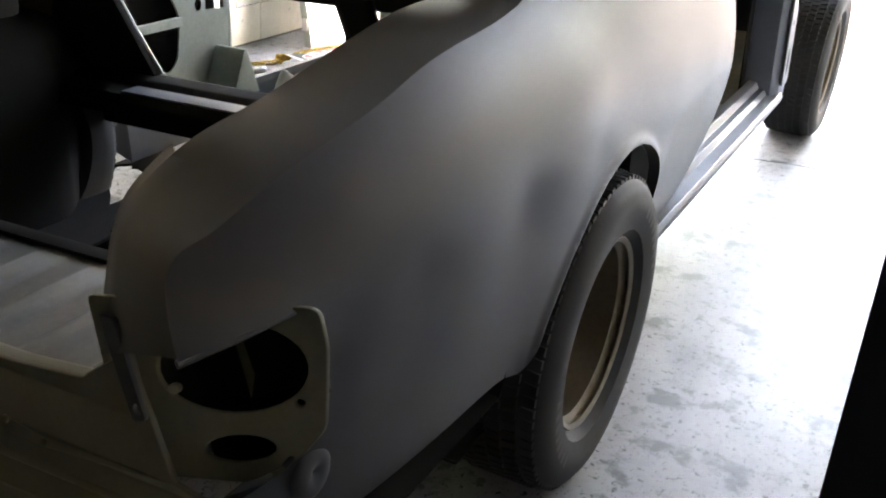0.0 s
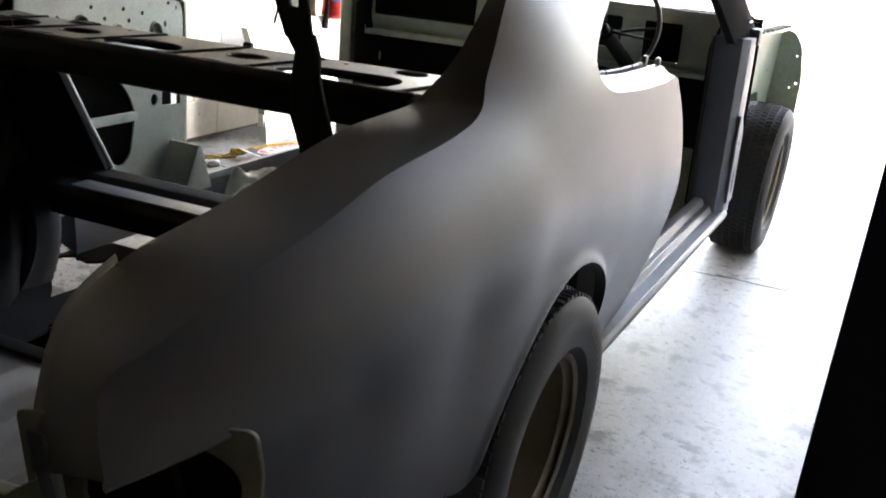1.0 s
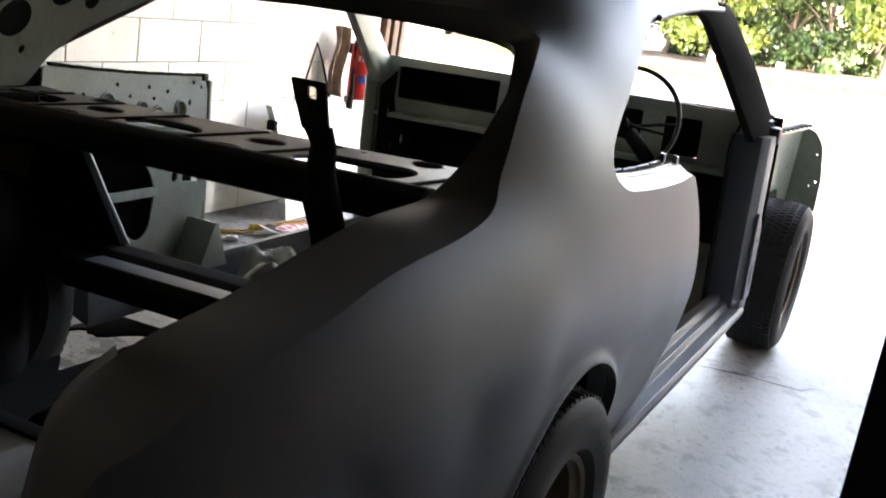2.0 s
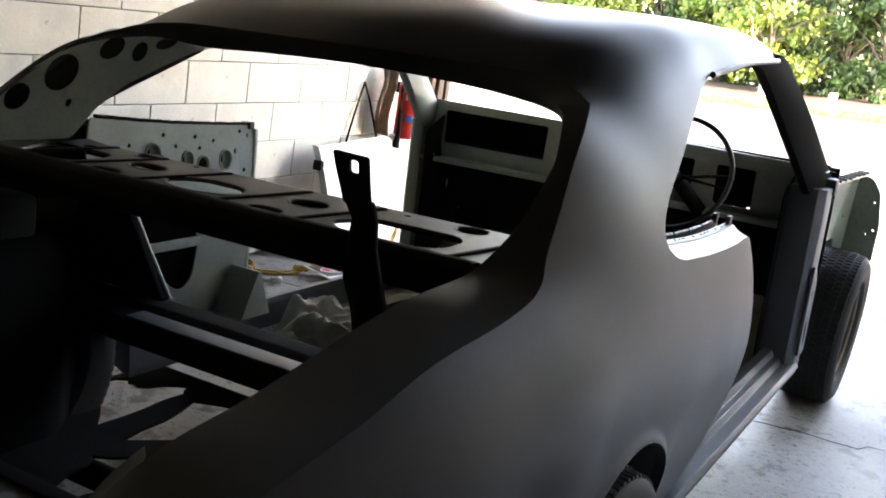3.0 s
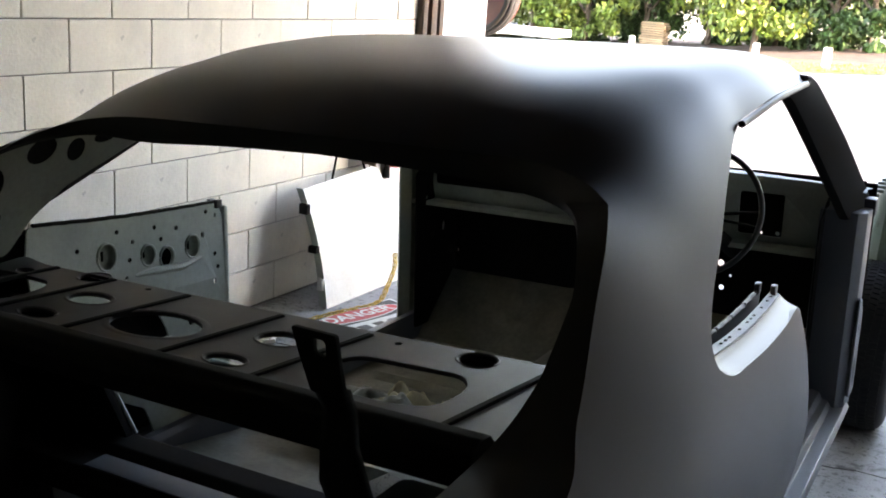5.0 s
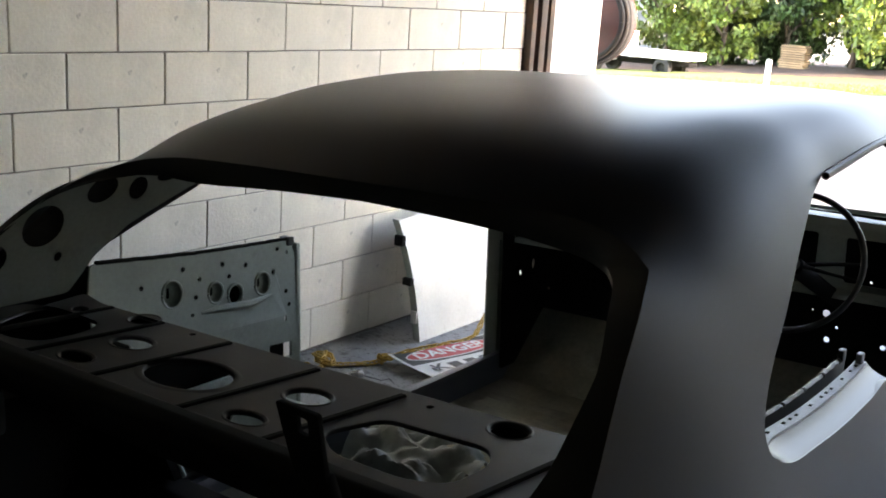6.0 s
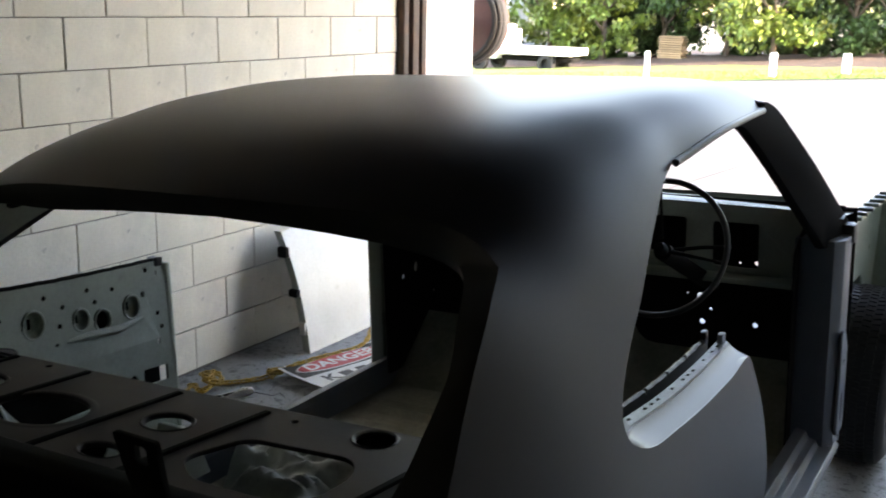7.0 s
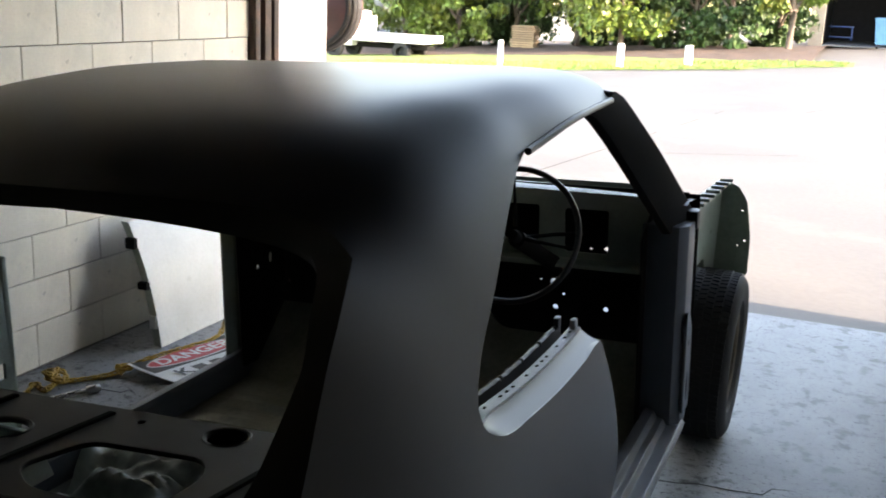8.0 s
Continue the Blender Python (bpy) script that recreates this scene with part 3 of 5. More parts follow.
flat_outline = [[(p[1], p[2]) for p in line] for line in ([r[0] for r in quarter], quarter[-1][:LINES + 1], [r[LINES] for r in quarter], quarter[0][:LINES + 1])]
for k in range(150, len(quarter)):
    row = [eased_side(p) for p in quarter[k][:LINES + 1]]
    x, y, z = row[-1]
    quarter[k] = row + [(x - .006, y, z - .001), (x - .024, y, z)]
roof_rows = [[eased_roof(p, a) for p, a in zip(row, across)] for row in roof_rows]
seam = quarter[-1][:LINES + 1]
for row, p in zip(roof_rows, seam):
    row[0], row[-1] = (-p[0], p[1], p[2]), p
crease = [r[0] for r in quarter]


def inside_loop(loop, pts):
    """Which of the points lie within a closed loop."""
    odd = np.zeros(len(pts), bool)
    for (y0, z0), (y1, z1) in zip(loop, loop[1:] + loop[:1]):
        if z0 != z1:
            hit = ((z0 > pts[:, 1]) != (z1 > pts[:, 1])) & (pts[:, 0] < (y1 - y0) * (pts[:, 1] - z0) / (z1 - z0) + y0)
            odd ^= hit
    return odd


def far_from(loop, pts, gap):
    near = np.full(len(pts), 9.0)
    for p, q in zip(loop, loop[1:] + loop[:1]):
        a, d = np.array(p), np.array(q) - np.array(p)
        t = np.clip(((pts - a) @ d) / max(d @ d, 1e-12), 0, 1)
        near = np.minimum(near, np.linalg.norm(pts - a - t[:, None] * d, axis=1))
    return near > gap


def spaced(points, step):
    """Points of a line, thinned to a step, keeping both ends."""
    out = [points[0]]
    for p in points[1:-1]:
        if math.dist(p, out[-1]) > step:
            out.append(p)
    return out + [points[-1]]


def skin(y, z):
    return Vector(eased_side((side(y, z), y, z)))


def skin_normal(y, z, e=.004):
    n = (skin(y + e, z) - skin(y - e, z)).cross(skin(y, z + e) - skin(y, z - e))
    return n.normalized() if n.x > 0 else -n.normalized()


def quarter_net():
    """The panel's outline, lamp notch and an even net of points, joined to triangles."""
    a, top, b, tail = (spaced(l, .007) for l in flat_outline)
    loop = a[:-1] + top[:-1] + b[::-1][:-1] + tail[::-1][:-1]
    notch = [p for q, r in zip(NOTCH, NOTCH[1:]) for p in [(q[0] + (r[0] - q[0]) * t, q[1] + (r[1] - q[1]) * t) for t in np.linspace(0, 1, 9)[:-1]]] + [NOTCH[-1]]
    step = .0105
    net = np.array([(y + (.5 * step if i % 2 else 0), z) for i, z in enumerate(np.arange(.30, 1.32, step * .87)) for y in np.arange(-1.09, 1.03, step)])
    net = net[inside_loop(loop, net)]
    net = net[far_from(loop, net, .005)]
    net = net[far_from(notch, net, .004)]
    verts = [Vector(p) for p in loop] + [Vector(p) for p in notch] + [Vector(p) for p in net.tolist()]
    n, m = len(loop), len(notch)
    edges = [(i, (i + 1) % n) for i in range(n)] + [(n + i, n + i + 1) for i in range(m - 1)]
    co, _, faces, *_ = geometry.delaunay_2d_cdt(verts, edges, [], 0, 1e-6)
    mid = np.array([sum((co[i] for i in f), Vector((0, 0))) / 3 for f in faces])
    keep_f = inside_loop(loop, mid) & ~inside_loop(notch, mid)
    faces = [list(f) for f, k in zip(faces, keep_f) if k]
    used = sorted({i for f in faces for i in f})
    place = {i: k for k, i in enumerate(used)}
    return [tuple(co[i]) for i in used], [[place[i] for i in f] for f in faces], b


NET, NET_FACES, LOWER_EDGE = quarter_net()
NET_SKIN = [skin(y, z) for y, z in NET]
NET_NORMALS = [skin_normal(y, z) for y, z in NET]


def quarter_mesh(sgn):
    """One side's panel with the turned-in edge along sill, door opening and window."""
    verts, faces = [Vector((sgn * p.x, p.y, p.z)) for p in NET_SKIN], [f if sgn > 0 else f[::-1] for f in NET_FACES]
    for y, z in LOWER_EDGE:
        p = skin(y, z)
        verts += [Vector((sgn * (p.x - d), p.y, p.z)) for d in (.0, .005, .024)]
    for k in range(len(LOWER_EDGE) - 1):
        i = len(NET) + 3 * k
        faces += [[i, i + 1, i + 4, i + 3], [i + 1, i + 2, i + 5, i + 4]]
    me = bpy.data.meshes.new("quarter_panel")
    me.from_pydata(verts, [], faces)
    me.update()
    return me


right_q = part("quarter_panel", quarter_mesh(1), PRIMER, car, "smooth charcoal primed rear quarter panel", True, 180)
left_q = part("quarter_panel", quarter_mesh(-1), PRIMER, car, "smooth charcoal primed rear quarter panel", True, 180)
roof = part("roof_skin", grid(roof_rows), PRIMER, car, "crowned charcoal primed roof", True, 180)


def spread(ob):
    """Share of the surface that each point stands for."""
    out = np.zeros(len(ob.data.vertices))
    for f in ob.data.polygons:
        for i in f.vertices:
            out[i] += f.area / len(f.vertices)
    return out


def sanded_normals():
    """Roof and side are filled and sanded into one flowing skin: their normals are evened over a hand's width."""
    n = len(NET)
    pts = np.array([tuple(p) for p in NET_SKIN] + [tuple(v.co) for v in roof.data.vertices])
    nrm = np.array([tuple(p) for p in NET_NORMALS] + [tuple(v.normal) for v in roof.data.vertices])
    size = np.concatenate([spread(right_q)[:n], spread(roof)])
    src = (pts[:, 0] > -.2) & (pts[:, 2] > .70)
    p0, n0, w0 = pts[src].astype(np.float32), nrm[src].astype(np.float32), size[src].astype(np.float32)
    out = nrm.copy()
    for k in range(0, len(pts), 400):
        q = np.abs(pts[k:k + 400] * (1, 0, 0)) + pts[k:k + 400] * (0, 1, 1)
        own = nrm[k:k + 400] * np.where(pts[k:k + 400, :1] < 0, (-1, 1, 1), (1, 1, 1))
        up = np.clip((q[:, 2] - .71) / .17, 0, 1)
        sigma = (.006 + .079 * up * np.clip((1.15 - q[:, 1]) / .6, .3, 1)).astype(np.float32)
        d2 = ((q.astype(np.float32)[:, None] - p0[None]) ** 2).sum(-1)
        w = np.exp(-d2 / (2 * sigma[:, None] ** 2)) * w0
        m = w @ n0
        size_m = np.linalg.norm(m, axis=1)
        even = np.where((size_m > 1e-9)[:, None], m / np.maximum(size_m, 1e-9)[:, None], own)
        f = (up * np.clip((1.55 - q[:, 1]) / .2, 0, 1))[:, None]
        f = np.minimum(1, 4 * f)
        mixed = own * (1 - f) + even * f
        out[k:k + 400] = mixed * np.where(pts[k:k + 400, :1] < 0, (-1, 1, 1), (1, 1, 1))
    out /= np.linalg.norm(out, axis=1)[:, None]
    return out[:n], out[n:]


net_normals, roof_normals = sanded_normals()
roof.data.normals_split_custom_set_from_vertices([tuple(p) for p in roof_normals])
for q in (right_q, left_q):
    sgn = 1 if q == right_q else -1
    lip = [tuple(v.normal) for v in q.data.vertices][len(NET):]
    q.data.normals_split_custom_set_from_vertices([(sgn * p[0], p[1], p[2]) for p in net_normals] + lip)

# the surround of boot opening and rear window: from the crease inwards
INNER = [(0.7, -1.055, 0.69), (0.69, -1.045, 0.715), (0.67, -1.015, 0.758), (0.645, -0.97, 0.797), (0.63, -0.91, 0.82), (0.642, -0.839, 0.855), (0.642, -0.704, 0.874), (0.642, -0.466, 0.919), (0.644, -0.341, 0.937), (0.64, -0.17, 0.942), (0.665, -0.115, 0.985), (0.682, -0.06, 1.04), (0.677, 0.037, 1.112), (0.645, 0.13, 1.178), (0.605, 0.215, 1.199), (0.555, 0.28, 1.207), (0.48, 0.318, 1.216), (0.36, 0.335, 1.226), (0.18, 0.345, 1.234), (0, 0.35, 1.238)]
k0 = min(range(len(crease)), key=lambda k: abs(crease[k][1] + 1.085) + abs(crease[k][2] - .73))
outer = [Vector(p) for p in crease[k0:]] + [Vector(p) for p in roof_rows[0][:NS // 2 - 1:-1][1:]]


def resample(points, n):
    out, seg = [], [0.0]
    for a, b in zip(points, points[1:]):
        seg.append(seg[-1] + (b - a).length)
    for k in range(n):
        s = seg[-1] * k / (n - 1)
        i = min(max(int(np.searchsorted(seg, s)) - 1, 0), len(points) - 2)
        t = (s - seg[i]) / max(seg[i + 1] - seg[i], 1e-9)
        out.append(points[i].lerp(points[i + 1], t))
    return out


NB = 260
outer = resample(outer, NB)


def nearest_share(target):
    return min(range(NB), key=lambda k: (outer[k] - Vector(target)).length) / (NB - 1)


KEY_OUT = [(.84, -1.085, .73), (.835, -1.08, .745), (.82, -1.06, .782), (.79, -1.02, .808), (.778, -.95, .82), (.78, -.82, .848), (.78, -.668, .873), (.77, -.45, .91), (.757, -.30, .928), (.755, -.17, .957), (.75, -.10, 1.005),
           (.745, -.06, 1.037), (.72, .053, 1.133), (.70, .13, 1.185), (.67, .19, 1.22), (.64, .235, 1.238), (.50, .31, 1.25), (.38, .33, 1.25), (.19, .335, 1.25), (0, .335, 1.25)]
shares = [nearest_share(k) for k in KEY_OUT]
for i in range(1, len(shares)):
    shares[i] = max(shares[i], shares[i - 1] + 0.004)
shares[0], shares[-1] = 0.0, 1.0
band_rows = []
for k in range(NB):
    f = k / (NB - 1)
    inn = Vector([pchip(shares, [p[c] for p in INNER], f) for c in range(3)])
    o = outer[k]
    way = inn - o
    mid1, mid2 = o + way * 0.06, o + way * 0.5
    up = Vector((0, -0.35, 0.9)) if f < 0.5 else Vector((0, -0.8, 0.5))
    lift = 0.004 * min(1, way.length / 0.1)
    down = Vector((-0.004 if f < .8 else 0, 0.012 if f > 0.45 else 0.0, -0.022)) if f > 0.12 else Vector((-0.01, 0.02, 0))
    band_rows.append([o, mid1 + up * lift * 0.35, o + way * 0.25 + up * lift * 0.8, mid2 + up * lift, o + way * 0.8 + up * lift * 0.6, inn, inn + down * 0.3, inn + down * (1 if f < .45 else .5), inn + down * (1.9 if f < .45 else .7) + Vector((-.012 if f < .45 else 0, 0, 0))])
part("opening_surround", grid(band_rows), SURROUND, car, "primed surround of boot and rear window opening", True, 55)
left_rows = []
for k, row in enumerate(band_rows):
    f = k / (NB - 1)
    pull = pchip((0, shares[7], shares[10], shares[14], shares[17], 1.01), (1, 1, .36, .36, 1, 1), f)
    left_rows.append([row[0] + (p - row[0]) * pull for p in row])
part("opening_surround", mirror(grid(left_rows)), SURROUND, car, "primed surround of boot and rear window opening", True, 55)

# rear lamp recesses
for sgn in (1, -1):
    lamp_out = rounded([(.675, .750), (.690, .66), (.705, .60), (.735, .535), (.82, .528), (.87, .56), (.897, .60), (.900, .70), (.893, .745)], .012)
    bow = lambda c: Vector((c.x, -1.045 + max(0, c.x - .70) * 0.52 + c.y + .97, c.z))
    plate("lamp_panel", lamp_out, [oval(.812, .672, .072, .056, 30, 6), oval(.815, .572, .036, .019, 20, 6), oval(.874, .632, .006), oval(.755, .645, .005)], stand_y(-.97), OLIVE, car, "olive lamp panel with round holes", 0.004, 0.001, bend=bow)
    # black bowls added so that both lamp holes read dark
    part("lamp_cup", lathe([(0.0, .084), (.03, .082), (.06, .076), (.075, .055), (.08, .0005)], 32), BLACK, car, "black bowl added to darken the lamp hole").matrix_local = pose(.812, -.983, .672, 0, 0, 90 + 26)
    part("low_cup", lathe([(0.0, .038), (.03, .034), (.05, .0005)], 24), BLACK, car, "black cup added to darken the lower hole").matrix_local = pose(.815, -.980, .572, 0, 0, 90 + 26)
    plate("lamp_edge", rounded([(.702, .738), (.722, .738), (.752, .628), (.735, .622)], .004), [oval(.742, .638, .006, .008, 10)], stand_y(-1.058), PRIMER, car, "dark edge strip")
    part("lamp_lip", tube([(side(y, z) - .004, y, z) for y, z in ((-1.085, .728), (-1.02, .735), (-.955, .739), (-.932, .68), (-.920, .63), (-.932, .585), (-.97, .553))], .0045, 8), PRIMER, car, "folded edge round the lamp opening")
    part("bumper_boss", lathe([(0, .0005), (.006, .012), (.007, .026), (.002, .034), (-.004, .036)], 28), PRIMER, car, "shallow round bumper boss").matrix_local = pose(side(-.93, .53) + .001, -.93, .525, 0, 0, 0)
    if sgn < 0:
        for o in LOG[-6:]:
            o.matrix_basis = Matrix.Diagonal((-1, 1, 1, 1)) @ o.matrix_basis
# tail panel below, with its curled top
tail_top = [(-.722, .715), (-.712, .685), (-.672, .657), (-.56, .646), (0, .642), (.56, .646), (.672, .657), (.712, .685), (.722, .715)]
plate("tail_panel", [*tail_top, (.735, .66), (.75, .62), (.775, .55), (.82, .53), (.82, .42), (-.82, .42), (-.82, .53), (-.775, .55), (-.75, .62), (-.735, .66)],
      [oval(x, z, .006, None, 12) for x, z in ((.55, .572), (.61, .562), (.30, .57), (-.47, .57), (-.53, .56), (.80, .50), (.803, .455), (-.80, .50))], stand_y(-1.062), OLIVE, car, "olive primed tail panel with bolt holes", 0.005, 0.0015,
      bend=lambda c: Vector((c.x, c.y + max(0, abs(c.x) - .68) * 0.25 - (.65 - c.z) * 0.10, c.z)))
part("tail_top_flange", grid([[(x, -1.060 + .03 * k, z + .003 - 0.012 * k * k) for x, z in tail_top] for k in (0, .5, 1.0, 1.6)]), OLIVE, car, "curled olive flange")

# parcel shelf with its holes, on its cross beam
SHELF_Z = .932
holes = []
for sgn in (1, -1):
    holes += [oval(sgn * .456, .192, .034, .030), oval(sgn * .62, .15, .022, .018)]
holes += [oval(.115, .092, .044, .034), oval(.105, -.040, .040, .024), oval(-.345, .080, .050, .034), oval(-.125, .035, .098, .066), oval(-.353, -.038, .042, .024), rounded([(.235, .0), (.275, .105), (.47, .118), (.505, .07), (.50, -.02), (.44, -.05), (.30, -.05)], .03), rounded([(-.76, .0), (-.74, .10), (-.66, .125), (-.50, .118), (-.47, .06), (-.48, -.03), (-.54, -.055), (-.70, -.05)], .03), oval(.30, .19, .008), oval(-.30, .19, .008)]
SHELF_OUT = [(-.72, .23), (-.62, .205), (0, .215), (.62, .235), (.70, .235), (.66, .06), (.63, -.10), (-.63, -.10), (-.69, .05)]
plate("parcel_shelf", rounded(SHELF_OUT, .02), holes, Matrix.Translation((0, 0, SHELF_Z)), SHELFGREY, car, "dark rear parcel shelf plate cut with round speaker holes", 0.005, 0.0015)
for x in (-.62, -.45, -.245, -.01, .19, .54):
    part("shelf_rib", grid([[(x + .045 * v + dx, -.09 + .29 * v, SHELF_Z + .003 + h) for v in (0, .08, .5, .92, 1)] for dx, h in ((-.010, -.002), (-.005, .005), (.005, .005), (.010, -.002))]), BLACK, car)
for loop in (holes[0], holes[2], holes[4], holes[5], holes[6], holes[7], holes[8]):
    pts = [Vector((*p, 0)) for p in loop]
    c = sum(pts, Vector()) / len(pts)
    ring = [[(c + (p - c) * (1 + g)).to_3d() + Vector((0, 0, SHELF_Z + h)) for p in pts] for g, h in ((.20, .0035), (.10, .0055), (.02, .0045), (-.01, -.004))]
    part("hole_lip", grid(ring, close=True), SHELFGREY, car)
part("shelf_beam", prism([(-.10, .952), (-.13, .955), (-.155, .945), (-.16, .92), (-.15, .885), (-.12, .877), (-.085, .885), (-.08, .93)], -.63, .63, "x", .006), BLACK, car, "black cross beam under the rear window")
part("shelf_front_lip", box(-.70, .70, .205, .225, .90, .928, .004), BLACK, car)

# boot hinge arm, standing up
arm = [[(x + dx, y, z) for dx in (-w, -w * .6, w * .6, w)] for x, y, z, w in ((.51, -.245, .80, .028), (.515, -.26, .86, .034), (.512, -.285, .92, .036), (.507, -.29, .98, .026), (.505, -.285, 1.02, .022), (.495, -.292, 1.05, .026))]
hinge = part("hinge_arm", grid(arm), BLACK, car, "black boot hinge arm standing up")
sol = hinge.modifiers.new("thickness", "SOLIDIFY")
sol.thickness = 0.012
plate("hinge_tip", rounded([(.470, 1.045), (.520, 1.045), (.512, 1.085), (.506, 1.122), (.440, 1.124), (.452, 1.09)], .004), [rounded([(.474, 1.094), (.494, 1.092), (.492, 1.114), (.472, 1.116)], .006)], stand_y(-.29), BLACK, hinge, "hinge tip with an oval hole", 0.006)
part("hinge_box", box(.49, .62, -.26, -.10, .76, .86, .02), BLACK, car, "dark hinge box")
part("hinge_mount", tube([(.50, -.24, .80), (.55, -.20, .78), (.60, -.16, .80)], .035, 12), BLACK, car)
left_arm = part("hinge_arm", mirror(box(.49, .62, -.26, -.10, .76, .86, .02)), BLACK, car)

# inner face of the roof pillar, with lightening holes
for sgn in (-1,):
    hl = [oval(.018, 1.046, .036, .034, 24, 35), oval(.127, 1.108, .050, .048, 24, 25), oval(.26, 1.176, .040, .030, 24, 20), oval(.356, 1.169, .026, .028, 20), oval(.440, 1.196, .038, .018, 20, 12), oval(.177, 1.028, .010, .012, 12)]
    ob = plate("pillar_lining", rounded([(-.10, .955), (-.06, 1.03), (0, 1.085), (.053, 1.128), (.11, 1.166), (.172, 1.202), (.235, 1.225), (.60, 1.240), (.68, 1.205), (.55, 1.172), (.46, 1.133), (.35, 1.08), (.27, 1.01), (.235, .95), (.22, .93), (-.08, .93)], .01), hl, stand_x(-.70), GREEN, car, "pale grey-green pillar lining with round holes", .004, .001,
               bend=lambda c: Vector((-.703 + .40 * (c.z - 1.11), c.y, c.z)))
    # black sheet added behind the lining to shade its holes
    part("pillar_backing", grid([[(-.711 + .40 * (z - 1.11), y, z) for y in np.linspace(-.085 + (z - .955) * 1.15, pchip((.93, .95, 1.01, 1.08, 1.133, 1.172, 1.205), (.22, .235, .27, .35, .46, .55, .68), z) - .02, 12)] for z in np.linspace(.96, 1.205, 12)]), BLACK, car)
    if sgn > 0:
        for o in LOG[-2:]:
            o.matrix_basis = Matrix.Diagonal((-1, 1, 1, 1)) @ o.matrix_basis

# inner quarter panels beside the back seat, and the folded belt under each side window
BELT_Y = np.linspace(.300, .938, 60)
SLOT_Y = (.40, .47, .50, .53, .60, .66, .69, .72, .79, .85, .89)


def belt(y, d, h):
    """A point of the left window belt: d inwards from the skin's edge, h above it; it runs out towards the rear."""
    z = pchip((.298, .365, .47, .62, .80, .938), (.966, .936, .925, .916, .911, .909), y)
    f = ramp(.285, .40, y)
    return (-(side(y, z) - .001 - d * (.45 + .55 * f)), y, z - .001 + h * (.3 + .7 * f))


for sgn in (1, -1):
    hq = [rounded([(.36, .74), (.52, .755), (.66, .70), (.715, .61), (.70, .47), (.66, .432), (.60, .46), (.47, .60)], .045), oval(.51, .867, .028, .034, 18), oval(.65, .845, .022, .028, 16, -12), oval(.717, .827, .022, .026, 18),
          oval(.817, .838, .024, .032, 18), oval(.60, .89, .007), oval(.86, .862, .008, .010, 10), rounded([(.835, .655), (.925, .648), (.925, .602), (.835, .608)], .006), oval(.80, .63, .016, .020, 14), oval(.915, .91, .006, .008, 10), oval(.57, .80, .006), oval(.90, .72, .006, .010, 10)]
    # right inner parts go black for the shaded cabin; left ones keep grey-green
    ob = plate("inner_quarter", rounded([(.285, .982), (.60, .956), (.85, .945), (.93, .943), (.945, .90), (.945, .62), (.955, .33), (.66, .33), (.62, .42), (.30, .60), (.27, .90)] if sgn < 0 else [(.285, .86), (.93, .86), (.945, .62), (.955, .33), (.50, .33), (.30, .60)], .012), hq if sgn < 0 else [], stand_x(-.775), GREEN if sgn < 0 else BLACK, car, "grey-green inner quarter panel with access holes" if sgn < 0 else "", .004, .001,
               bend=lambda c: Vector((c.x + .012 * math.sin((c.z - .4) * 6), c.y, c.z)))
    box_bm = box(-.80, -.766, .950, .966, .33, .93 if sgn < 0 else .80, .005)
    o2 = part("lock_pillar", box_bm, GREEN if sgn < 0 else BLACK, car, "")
    o3 = part("belt_cove", grid([[belt(y, d, h) for y in BELT_Y] for d, h in ((.0, .0), (.004, .0025), (.012, .005), (.022, .009), (.032, .015), (.040, .022))]), PRIMER, car, "primed cove under the side window", True, 60)
    o4 = part("belt_flange", grid([[belt(y, d, h) for y in BELT_Y] for d, h in ((.040, .022), (.042, .025), (.045, .026), (.060, .028), (.063, .026), (.064, -.01))]), LEDGE, car, "bare slotted ledge under the side window", True, 35)
    if sgn > 0:
        o6 = part("belt_strip", grid([[belt(y, d, h - (.007 if (y * 9) % 1 < .06 else 0) + .002 * noise.noise(Vector((y * 40, 0, 0)))) for y in np.linspace(.42, .935, 130)] for d, h in ((.082, -.01), (.082, .030), (.086, .033), (.092, .030), (.093, -.01))]), SHELFGREY, car, "torn rubber window strip")
    else:
        o6 = part("belt_strip", tube([(-.778, y, pchip((.285, .60, .85, .95), (.986, .960, .949, .946), y) + .002 * noise.noise(Vector((y * 40, 0, 0)))) for y in np.linspace(.30, .93, 60)], .0055, 8), BLACK, car, "torn rubber window strip")
    # thin black bars on the ledge stand for the dark of its slots
    slots = [part("slot", box(-.0005, .0005, -.004, .004, -.0025, .0025, 0), BLACK, o4, "", False) for y in SLOT_Y]
    for o, y in zip(slots, SLOT_Y):
        o.matrix_local = Matrix.Translation(Vector(belt(y, .052, .028))) @ pose(0, 0, 0, 0, 90, 0)
    tips = [part("belt_clip", box(-.006, .006, -.011, .011, 0, .024, .003), mat, car) for mat in (SHELFGREY, LEDGE)]
    for o, (d, h, y) in zip(tips, ((.085, .024, .915), (.052, .022, .922))):
        o.matrix_local = Matrix.Translation(Vector(belt(y, d, h)))
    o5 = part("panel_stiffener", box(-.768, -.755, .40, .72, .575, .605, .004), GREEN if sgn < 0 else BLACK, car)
    if sgn > 0:
        for o in (ob, o2, o3, o4, o5, o6, *tips):
            o.matrix_basis = Matrix.Diagonal((-1, 1, 1, 1)) @ o.matrix_basis
